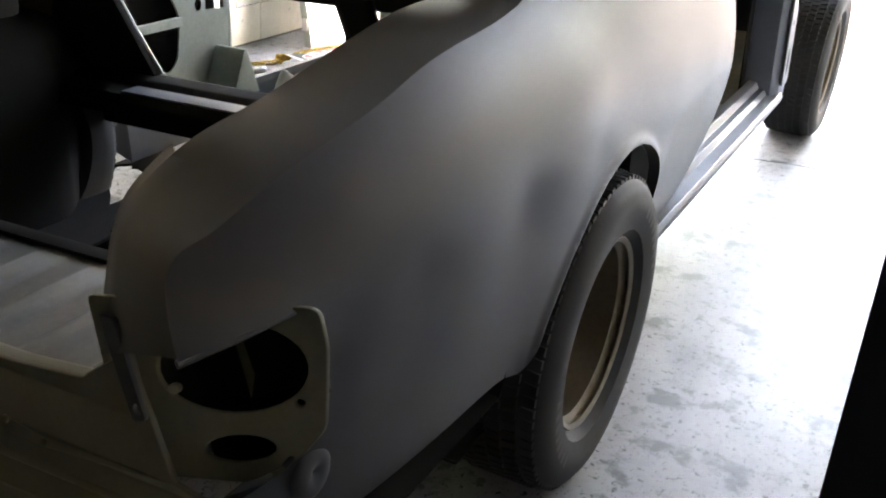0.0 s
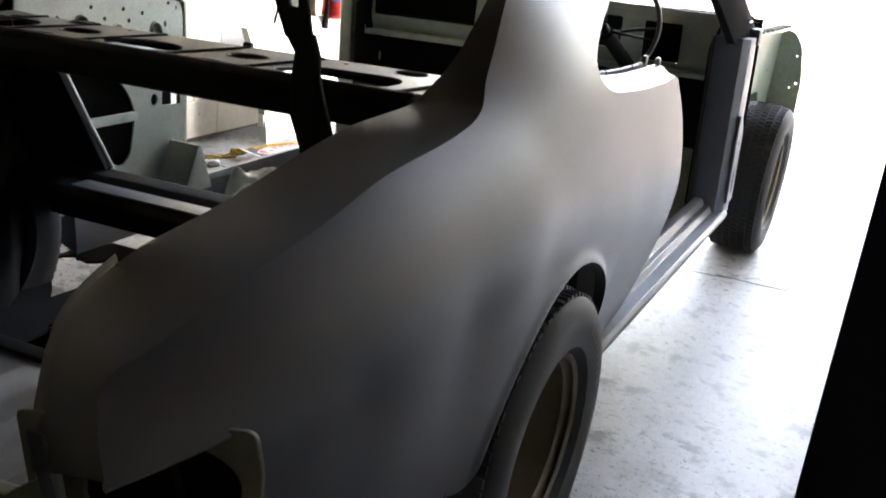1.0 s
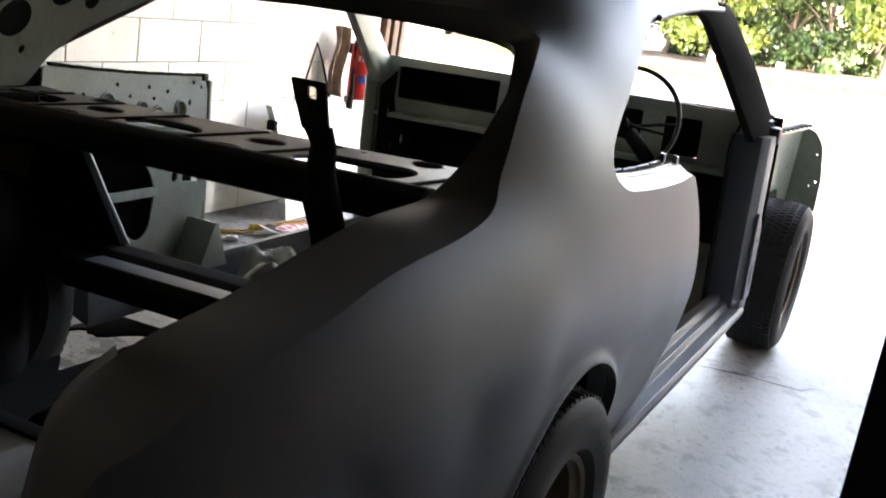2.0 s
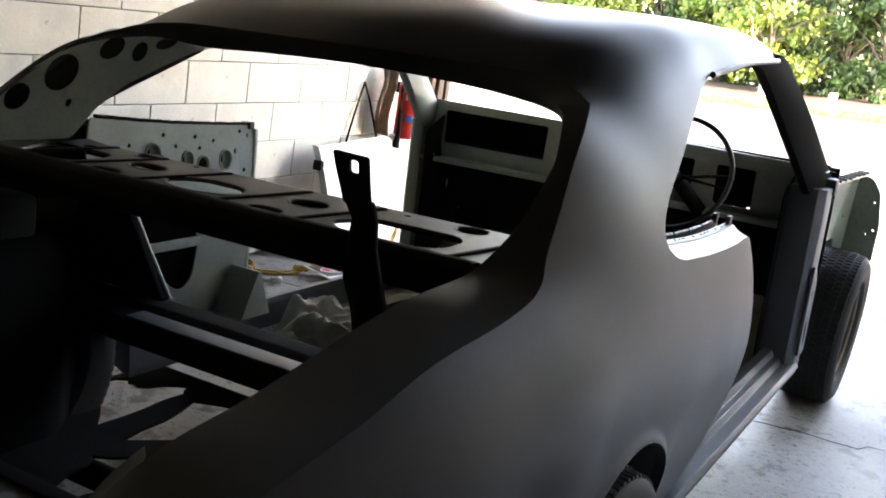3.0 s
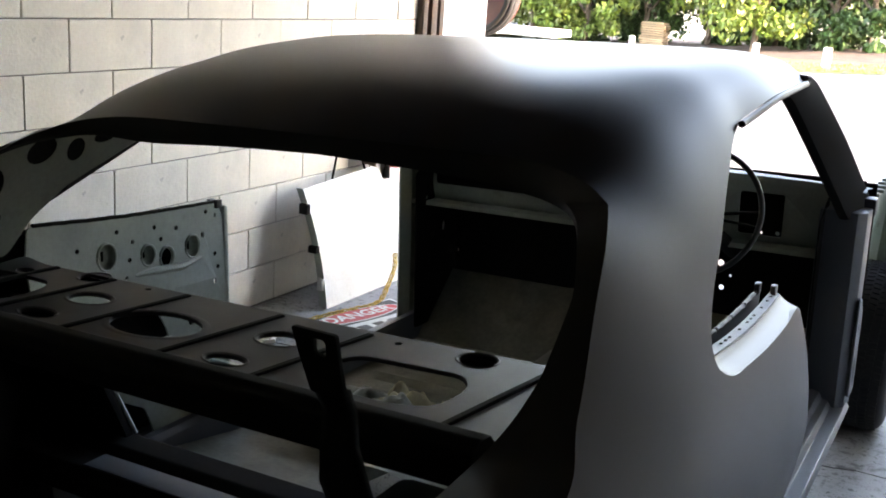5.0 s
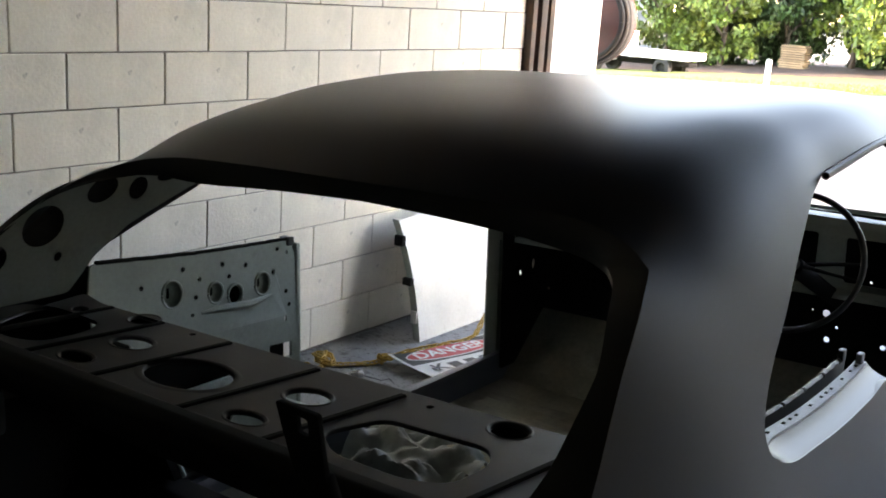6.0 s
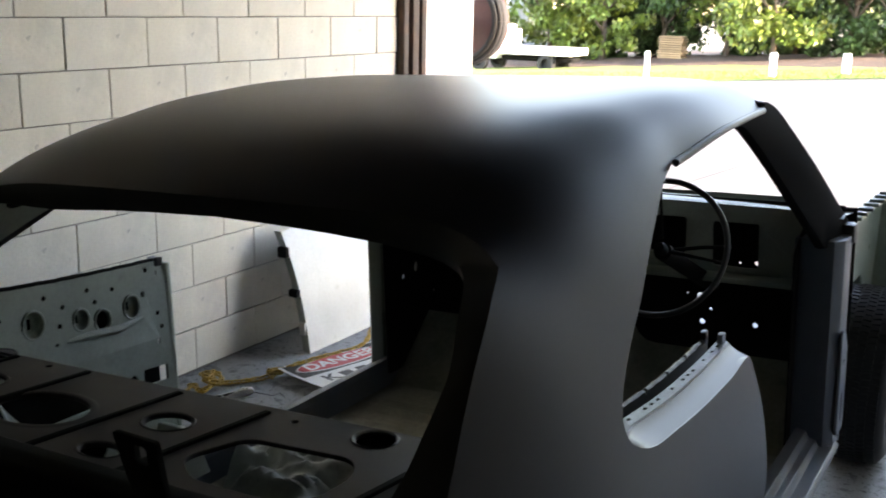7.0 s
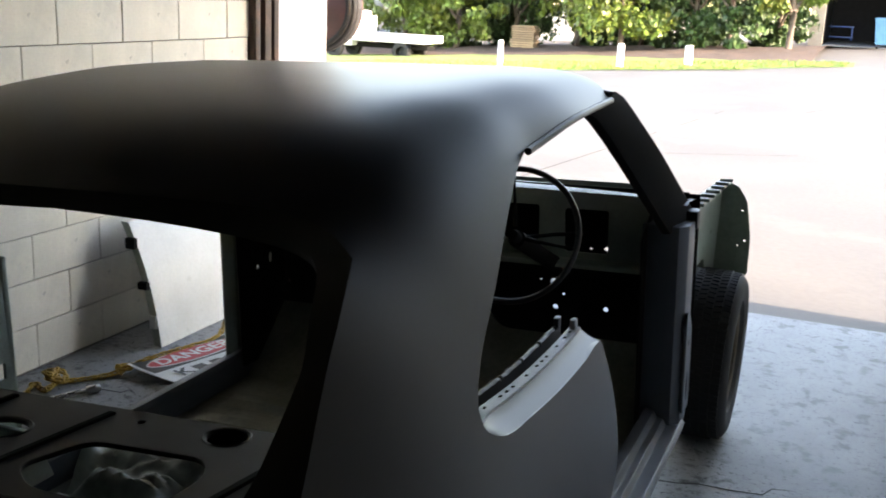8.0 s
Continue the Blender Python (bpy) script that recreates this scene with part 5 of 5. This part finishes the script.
def tree(x, y, h, w, mat, seed, n=2600, leaf=.22, trunk=.14, low=.35):
    r = random.Random(seed)
    t = thing("tree", "leafy green tree with a bushy crown" if mat == LEAF else "dense dark green shrub tree", "tree", "trees beyond the lawn", m=pose(x, y, lie(x, y) + .1))
    bm = bmesh.new()
    tube([(0, 0, -.15), (.05, .02, h * .25), (-.04, .05, h * .5), (.03, 0, h * .8)], [trunk, trunk * .8, trunk * .6, trunk * .25], 10, bm)
    for k in range(7):
        a = r.uniform(0, 6.3)
        z0 = h * r.uniform(.2, .5)
        tube([(0, 0, z0), (math.cos(a) * w * .3, math.sin(a) * w * .3, z0 + h * .15), (math.cos(a) * w * .75, math.sin(a) * w * .75, z0 + h * .28)], [trunk * .45, trunk * .3, trunk * .1], 7, bm)
    part("trunk", bm, BARK, t)
    bm = bmesh.new()
    clumps = 44
    for k in range(clumps):
        a, rad = r.uniform(0, 6.3), w * math.sqrt(r.random()) * .9
        zz = h * (low + (1 - low) * r.random())
        f = math.sin(math.pi * min(1, max(.16, (zz / h - low * .7) / (1.08 - low * .7)))) ** .5
        s = w * r.uniform(.15, .34)
        leaves(bm, (math.cos(a) * rad * f, math.sin(a) * rad * f, zz), (s, s, s * .7), n // clumps, leaf, r)
    part("crown", bm, mat, t, "", False)
    return t


TREES = [(-19.5, 44, 6.5, 3.0, LEAF, 2, .10), (-16.6, 43.5, 6.2, 2.7, LEAF, 3, .12), (-14.6, 46, 7.0, 3.2, DKLEAF, 1, .2), (-11.6, 46, 6.5, 2.8, LEAF, 13, .28), (-8.5, 41.5, 6.2, 3.1, LEAF, 4, .16), (-6.0, 44.5, 6.2, 2.6, DKLEAF, 5, .03), (-4.4, 43.5, 5.6, 2.1, DKLEAF, 6, .03),
         (-1.9, 42, 6.4, 1.9, LEAF, 7, .22), (-24.5, 48, 7, 3.4, DKLEAF, 8, .1), (-29, 49, 8, 4, LEAF, 9, .1), (-9.5, 50, 8, 3.6, DKLEAF, 10, .08), (-16.5, 51, 8, 3.8, DKLEAF, 11, .08), (-4, 51, 7.5, 3.4, DKLEAF, 12, .08), (-21, 52, 8, 3.6, DKLEAF, 14, .08),
         (-18, 46.5, 3.4, 1.9, DKLEAF, 21, .0), (-15.2, 47.5, 3.4, 1.9, DKLEAF, 22, .0), (-11.2, 48, 3.2, 1.9, DKLEAF, 23, .0), (-8.8, 47, 3.4, 2.0, DKLEAF, 24, .0), (-2.6, 45.5, 3.6, 1.5, DKLEAF, 25, .0), (-6.8, 48.5, 3.6, 2.0, DKLEAF, 26, .0)]
for x, y, h, w, mat, seed, low in TREES:
    tree(x, y, h, w, mat, seed, 5600, .27, .17, low)


def bollard(x, y, h, w):
    b = box(-w / 2, w / 2, -w / 2, w / 2, -.1, h - .03, .012)
    box(-w / 2 + .012, w / 2 - .012, -w / 2 + .012, w / 2 - .012, h - .035, h, .012, b)
    return single("bollard", b, WHITE, "short white painted timber post in the lawn", "post", "posts along the lawn", m=pose(x, y, lie(x, y)))


for x, y, h, w in ((-8.8, 27.5, .85, .13), (-5.6, 29.0, .72, .17), (-3.95, 31.0, .62, .22)):
    bollard(x, y, h, w)

# ---- things along the wall ----
panel = thing("loose_door", "white painted loose car door leaning against the block wall", "car door")


def lean(y, z, d=0.0):
    return (-1.585 - .20 * z / .58 + .045 * math.sin(z / .6 * 2.6) + d, y, z)


part("skin", grid([[lean(y, z * (.565 + .05 * (y - 2.55)) / .60) for z in np.linspace(.004, .60, 24)] for y in np.linspace(2.56, 3.55, 30)]), DOORPAINT, panel)
part("edge_fold", grid([[lean(2.56 + .006 * (k > 0), z, -.045 * k) for z in np.linspace(.004, .565, 20)] for k in (0, .3, 1.0)]), GREEN, panel, "grey folded door edge")
part("crease_line", grid([[lean(y, z * .95, .002) for z in (.425, .43, .436)] for y in np.linspace(2.56, 3.55, 12)]), DOORPAINT, panel)
for z, h in ((.45, .05), (.27, .035)):
    part("hinge_plate", box(*sorted((lean(2.56, z)[0] - .055, lean(2.56, z)[0] - .005)), 2.535, 2.562, z, z + h, .004), BLACK, panel, "dark hinge plate")
for k in range(3):
    part("latch_strip", box(lean(2.56, .1)[0] - .04 + .012 * k, lean(2.56, .1)[0] - .033 + .012 * k, 2.548, 2.562, .09, .15, .001), CHROME, panel)
wire = single("trim_strip", tube([(WALL_X + .03, 2.93, .55), (WALL_X + .025, 2.98, .70), (WALL_X + .02, 3.05, .88), (WALL_X + .02, 3.12, .78), (WALL_X + .02, 3.22, .60), (WALL_X + .03, 3.27, .50)], .006, 8), BLACK, "bent dark trim strip propped on the wall", "trim strip")

ext = thing("fire_extinguisher", "red fire extinguisher hanging on the block wall", "fire extinguisher", m=pose(-1.745, 3.36, .58))
part("cylinder", lathe([(0, .001), (0, .05), (.015, .066), (.03, .068), (.30, .068), (.335, .055), (.355, .025), (.37, .022), (.37, .001)], 36), RED, ext).matrix_local = pose(0, 0, 0, 0, -90, 0)
part("valve", box(-.02, .02, -.02, .02, .36, .40, .006), CHROME, ext)
part("lever", box(-.012, .012, -.075, .02, .405, .418, .004), BLACK, ext)
part("handle", box(-.012, .012, -.085, .02, .382, .394, .004), BLACK, ext)
part("hose", tube([(0, -.02, .375), (0, -.07, .37), (.01, -.105, .28), (.01, -.10, .15), (.01, -.085, .06)], .011, 8), BLACK, ext, "black rubber hose")
part("hose_horn", tube([(.01, -.085, .07), (.01, -.09, 0), (.01, -.10, -.05)], [.012, .016, .024], 10), BLACK, ext)
for name, z0, z1, a0, a1, mt in (("paper_label", .15, .26, -1.5, .6, WHITE), ("blue_label", .10, .14, -1.2, -.3, TRUCKBLUE)):
    part(name, grid([[(.0688 * math.cos(a), .0688 * math.sin(a), z) for a in np.linspace(a0, a1, 14)] for z in (z0, z1)]), RED if name == "paper_label" else mt, ext)
for k in range(5):
    a = -1.35 + k * .32
    part("print_bar", grid([[(.0695 * math.cos(t), .0695 * math.sin(t), z) for t in (a, a + .1, a + .2)] for z in (.222, .252)]), WHITE, ext)
part("wall_bracket", box(-.13, -.06, -.02, .02, .25, .31, .004), BLACK, ext)
rag = bmesh.new()
rr = random.Random(9)
grid([[(-1.80 + .03 * math.sin(v * 9 + u * 2) + .02 * v, 3.12 + .11 * v + .015 * math.sin(u * 7), .98 - .36 * u - .05 * v * u + .01 * rr.random()) for v in np.linspace(0, 1, 14)] for u in np.linspace(0, 1, 20)], rag)
single("rag", rag, material("brown_rag", (0.22, 0.15, 0.11), 0.95, var=0.4, scale=20, fine=150, bump=0.5), "brown crumpled rag hung beside the extinguisher", "rag")

# danger sign on the floor
S_A, S_U, S_V = Vector((-1.520, 2.245, .03)), Vector((.137, .50, .0)), Vector((.285, -.092, -.008))
sign_m = Matrix.Identity(4)
su = S_U.normalized()
sv = (S_V - S_V.dot(su) * su).normalized()
sw = su.cross(-sv)
for i, col in enumerate((su, -sv, sw)):
    for j in range(3):
        sign_m[j][i] = col[j]
sign_m.translation = S_A
sign = thing("danger_sign", "white danger sign plate lying on the concrete floor", "sign", m=sign_m)
SL, SW = .56, .36


def curl(x, y):
    return .012 + .035 * max(0, x / SL - .55) ** 2 + .02 * (y / SW) ** 2


def on_sign(name, bm_or_me, mat, lift, label=""):
    ob = part(name, bm_or_me, mat, sign, label, False)
    for v in ob.data.vertices:
        v.co.z += curl(v.co.x, v.co.y) + lift
    return ob


base = box(0, SL, -SW, 0, -.003, 0, 0)
bmesh.ops.subdivide_edges(base, edges=base.edges, cuts=8, use_grid_fill=True)
on_sign("plate", base, WHITE, 0)
SIGNBLACK = material("sign_black", (0.025, 0.025, 0.025), 0.4, bump=0.02)
SIGNRED = material("sign_red", (0.62, 0.06, 0.07), 0.4, bump=0.02)


def flat(outline, nx=1):
    bm = bmesh.new()
    f = bm.faces.new([bm.verts.new((x, y, 0)) for x, y in outline])
    bmesh.ops.triangulate(bm, faces=[f])
    bmesh.ops.subdivide_edges(bm, edges=bm.edges, cuts=2, use_grid_fill=True)
    return bm


on_sign("black_field", flat([(.012, -.175), (.012, -.010), (SL - .012, -.010), (SL - .012, -.175)]), SIGNBLACK, .0012)
on_sign("white_oval", flat(oval(SL / 2, -.092, .245, .072, 40)), WHITE, .0024)
on_sign("red_oval", flat(oval(SL / 2, -.092, .236, .064, 40)), SIGNRED, .0036)


def words(text, size, x, y, mat, name):
    cu = bpy.data.curves.new("text", "FONT")
    cu.body, cu.size, cu.align_x, cu.align_y, cu.offset = text, size, "CENTER", "CENTER", .0025
    o = new("text", cu)
    me = bpy.data.meshes.new_from_object(o.evaluated_get(bpy.context.evaluated_depsgraph_get()))
    bpy.data.objects.remove(o)
    me.transform(Matrix.Translation((x, y, 0)))
    return on_sign(name, me, mat, .0048)


words("DANGER", .098, SL / 2, -.092, WHITE, "lettering")
words("K", .11, .10, -.255, SIGNBLACK, "lettering")
for k in range(4):
    on_sign("print_bar", flat([(.16 + k * .09, -.295), (.16 + k * .09, -.215), (.22 + k * .09, -.215), (.22 + k * .09, -.295)]), SIGNBLACK, .0018)

# yellow chain on the floor
chain = thing("chain", "yellow plastic barrier chain lying in a heap", "chain")
link_rows = []
for k in range(20):
    a = 2 * math.pi * k / 20
    cx, cy = .0125 * math.cos(a) + (.008 if math.cos(a) > 0 else -.008), .0095 * math.sin(a)
    nx, ny = math.cos(a), math.sin(a)
    link_rows.append([(cx + nx * .0036 * math.cos(b), cy + ny * .0036 * math.cos(b), .0036 * math.sin(b)) for b in (2 * math.pi * j / 6 for j in range(6))])
link_rows.append(link_rows[0])
lb = grid(link_rows, close=True)
bmesh.ops.remove_doubles(lb, verts=lb.verts, dist=1e-6)
link_me = bpy.data.meshes.new("link")
lb.to_mesh(link_me)
lb.free()
link_me.materials.append(CHAIN)
for p in link_me.polygons:
    p.use_smooth = True
r = random.Random(5)
runs = [smooth_line([(-1.66, 2.03, .012), (-1.60, 2.10, .012), (-1.55, 2.18, .012), (-1.51, 2.26, .03), (-1.47, 2.36, .045), (-1.43, 2.50, .045), (-1.385, 2.70, .05), (-1.40, 2.80, .10), (-1.44, 2.92, .16), (-1.50, 3.02, .2)], 56),
        smooth_line([(-1.70, 1.86, .012), (-1.74, 1.95, .012), (-1.66, 1.92, .014), (-1.68, 2.02, .02), (-1.74, 2.06, .016), (-1.70, 1.98, .035), (-1.63, 2.0, .03), (-1.69, 2.05, .045), (-1.73, 2.0, .05), (-1.66, 1.97, .055), (-1.70, 2.03, .06)], 46),
        smooth_line([(-1.52, 2.20, .014), (-1.56, 2.25, .02), (-1.50, 2.24, .03), (-1.54, 2.21, .035), (-1.52, 2.27, .03)], 14)]
for run in runs:
    for k in range(len(run) - 1):
        d = run[k + 1] - run[k]
        o = new("link", link_me)
        o.parent = chain
        o.matrix_local = Matrix.Translation((run[k] + run[k + 1]) / 2) @ d.to_track_quat("X", "Z").to_matrix().to_4x4() @ pose(0, 0, 0, 90 * (k % 2) + r.uniform(-25, 25), 0, 0)

tool = thing("socket_bar", "bare steel socket extension bar lying on the concrete", "tool", m=pose(-1.52, 1.97, .017, 0, 0, 62))
part("bar", tube([(-.12, 0, -.004), (.02, 0, 0)], .010, 12), CHROME, tool)
part("socket", tube([(.018, 0, 0), (.025, 0, 0), (.07, 0, 0), (.075, 0, 0)], [.012, .0165, .0165, .014], 16), CHROME, tool)

# film and paper lying in the cabin
r = random.Random(12)
film = bmesh.new()
grid([[(-.62 + .44 * u, .92 + .34 * v, .30 + .07 * noise.noise(Vector((u * 4.5, v * 4.5, 2))) + .025 * abs(noise.noise(Vector((u * 11, v * 11, 5)))) + .06 * math.sin(math.pi * v)) for u in np.linspace(0, 1, 40)] for v in np.linspace(0, 1, 34)], film)
fm = pose(-0.023, 0, 0, 0, -2.6, 0)
single("plastic_film", film, PLASTIC, "crumpled milky plastic film on the cabin floor", "plastic film", m=fm)
bag = bmesh.new()
grid([[(-.40 + .19 * u, 1.06 + .27 * v, .31 + .05 * noise.noise(Vector((u * 5, v * 5, 8))) + .07 * math.sin(math.pi * v) * math.sin(math.pi * u)) for u in np.linspace(0, 1, 24)] for v in np.linspace(0, 1, 20)], bag)
single("paper_bag", bag, CREAM, "crumpled cream paper bag on the cabin floor", "paper bag", m=fm)

# hose reel on the outer pier
REEL_X = -2.13
reel = thing("hose_reel", "red fire hose reel with black hose on the pier", "hose reel", m=pose(REEL_X, 4.90, 1.50, 0, 0, 4))
REELRED = material("dull_red_reel", (0.07, 0.016, 0.011), 0.6, var=0.3, scale=8, fine=80)
part("front_disc", lathe([(0.004, .0005), (.006, .05), (.0, .235), (-.01, .245), (-.016, .245)], 48), REELRED, reel, "dull red reel disc").matrix_local = pose(0, -.075, 0, 0, 0, -90)
part("back_disc", lathe([(0.004, .0005), (.006, .05), (.0, .27), (-.01, .28), (-.016, .28)], 48), REELRED, reel).matrix_local = pose(0, .09, 0, 0, 0, -90)
for k, rad in enumerate((.245, .262, .272, .262)):
    pts = [(rad * math.cos(a), -.055 + .042 * k, rad * math.sin(a)) for a in np.linspace(0, 2 * math.pi, 49)]
    part("hose_coil", tube(pts, .0215, 10), RUBBER, reel, "coiled black hose")
part("reel_spindle", tube([(0, -.10, 0), (0, .10, 0)], .03, 12), STEEL, reel)
part("reel_bracket", box(-.03, .03, -.28, .105, -.03, .03, .004), STEEL, reel, "steel arm fixed to the pier")

# ---- far things in the yard ----
truck = thing("tray_truck", "white flat tray truck parked beyond the yard", "truck", m=pose(-17.0, 38, lie(-17, 38) - .15))
part("tray", box(-1.5, 1.6, -1.0, 1.0, .72, 1.02, .04), WHITE, truck)
part("headboard", box(-1.6, -1.5, -1.0, 1.0, .72, 1.7, .02), WHITE, truck)
part("cab", prism([(-3.2, .5), (-1.7, .5), (-1.7, 1.9), (-2.7, 1.95), (-3.1, 1.25), (-3.25, 1.1)], -.9, .9, "y", .05), WHITE, truck)
part("cab_window", prism([(-2.65, 1.25), (-1.85, 1.25), (-1.85, 1.75), (-2.55, 1.78)], -.91, .91, "y", .01), GLASS_DARK, truck)
part("chassis", box(-3.0, 1.5, -.4, .4, .45, .62, .02), BLACK, truck)
for x in (-2.5, .55):
    for y in (-.85, .85):
        w = part("wheel", lathe([(-.12, .2), (-.12, .34), (-.08, .38), (.08, .38), (.12, .34), (.12, .2), (.05, .15), (.05, .0005)], 28), RUBBER, truck)
        w.matrix_local = pose(x, y, .38, 0, 0, 90)
part("tray_leg", box(.9, .98, -.95, -.88, .4, .75, .01), BLACK, truck)
van = thing("box_truck", "white and blue truck parked far off behind the tray truck", "truck", m=pose(-24.0, 47, lie(-22, 47) - .2))
part("body", box(-3.2, 1.4, -1.1, 1.1, .8, 3.4, .05), WHITE, van)
part("stripe", box(-3.22, 1.42, -1.12, 1.12, .75, 1.1, .02), TRUCKBLUE, van)
part("deck", box(1.4, 4.6, -1.1, 1.1, .85, 1.15, .03), material("grey_truck_deck", (0.3, 0.31, 0.32), 0.6), van)
part("tail_light", box(1.40, 1.46, -1.13, -1.0, 1.9, 2.2, .01), RED, van)
for x in (-2.2, 2.6, 3.6):
    for y in (-1.0, 1.0):
        part("wheel", lathe([(-.14, .25), (-.14, .42), (-.1, .47), (.1, .47), (.14, .42), (.14, .25), (.05, .0005)], 24), RUBBER, van).matrix_local = pose(x, y, .47, 0, 0, 90)

stack = thing("timber_stack", "stack of pale sawn timber under the trees", "timber stack", m=pose(-13.45, 44, lie(-13.4, 44) + .10))
r = random.Random(3)
for k in range(11):
    part("plank", box(-.55 + r.uniform(-.05, .05), .55 + r.uniform(-.05, .05), -.4, .4, k * .10, k * .10 + .07, .006), TIMBER, stack)

shed = thing("far_workshop", "far workshop building with an open doorway, black inside for shade", "building", m=pose(2.45, 52, lie(2, 52)))
part("wall_front", box(-4.2, -3.55, 0, .3, -.05, 6, 0), BRICKWALL, shed)
part("wall_front", box(2.2, 14, 0, .3, -.05, 6, 0), BRICKWALL, shed)
part("lintel", box(-3.55, 2.2, 0, .3, 4.2, 6, 0), BRICKWALL, shed)
# inner walls and roof are painted black for the shade behind the doorway
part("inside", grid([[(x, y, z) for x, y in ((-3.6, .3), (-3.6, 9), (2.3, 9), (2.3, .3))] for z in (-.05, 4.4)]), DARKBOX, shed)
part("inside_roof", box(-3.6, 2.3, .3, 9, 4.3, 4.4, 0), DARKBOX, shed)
part("inside_floor", box(-3.6, 2.3, .3, 9, -.05, -.0, 0), FLOOR, shed)
part("roof", box(-4.4, 14.2, -.3, 9.3, 6, 6.2, .02), SHEET, shed)
bench = thing("work_bench", "blue trolley standing in the far doorway", "trolley", m=pose(-.6, 59, lie(0, 56)))
for z in (.35, .9):
    part("shelf", box(-.7, .7, -.3, .3, z, z + .06, .01), TRUCKBLUE, bench)
for x in (-.65, .65):
    for y in (-.25, .25):
        part("leg", box(x - .03, x + .03, y - .03, y + .03, 0, .95, .005), TRUCKBLUE, bench)
bin_ = thing("waste_bin", "pale blue wheeled bin by the far doorway", "bin", m=pose(1.9, 50.5, lie(2, 50.5)))
part("tub", prism([(-.65, .2), (.65, .2), (.75, 1.3), (-.75, 1.3)], -.5, .5, "y", .03), material("pale_blue_plastic", (0.10, 0.30, 0.48), 0.5), bin_)
part("lid", box(-.78, .78, -.55, .55, 1.3, 1.38, .02), material("pale_blue_lid", (0.12, 0.34, 0.52), 0.5), bin_)
for x in (-.55, .55):
    part("castor", lathe([(-.04, .0005), (-.04, .1), (.04, .1), (.04, .0005)], 16), RUBBER, bin_).matrix_local = pose(x, -.4, .1)
lay_blocks()
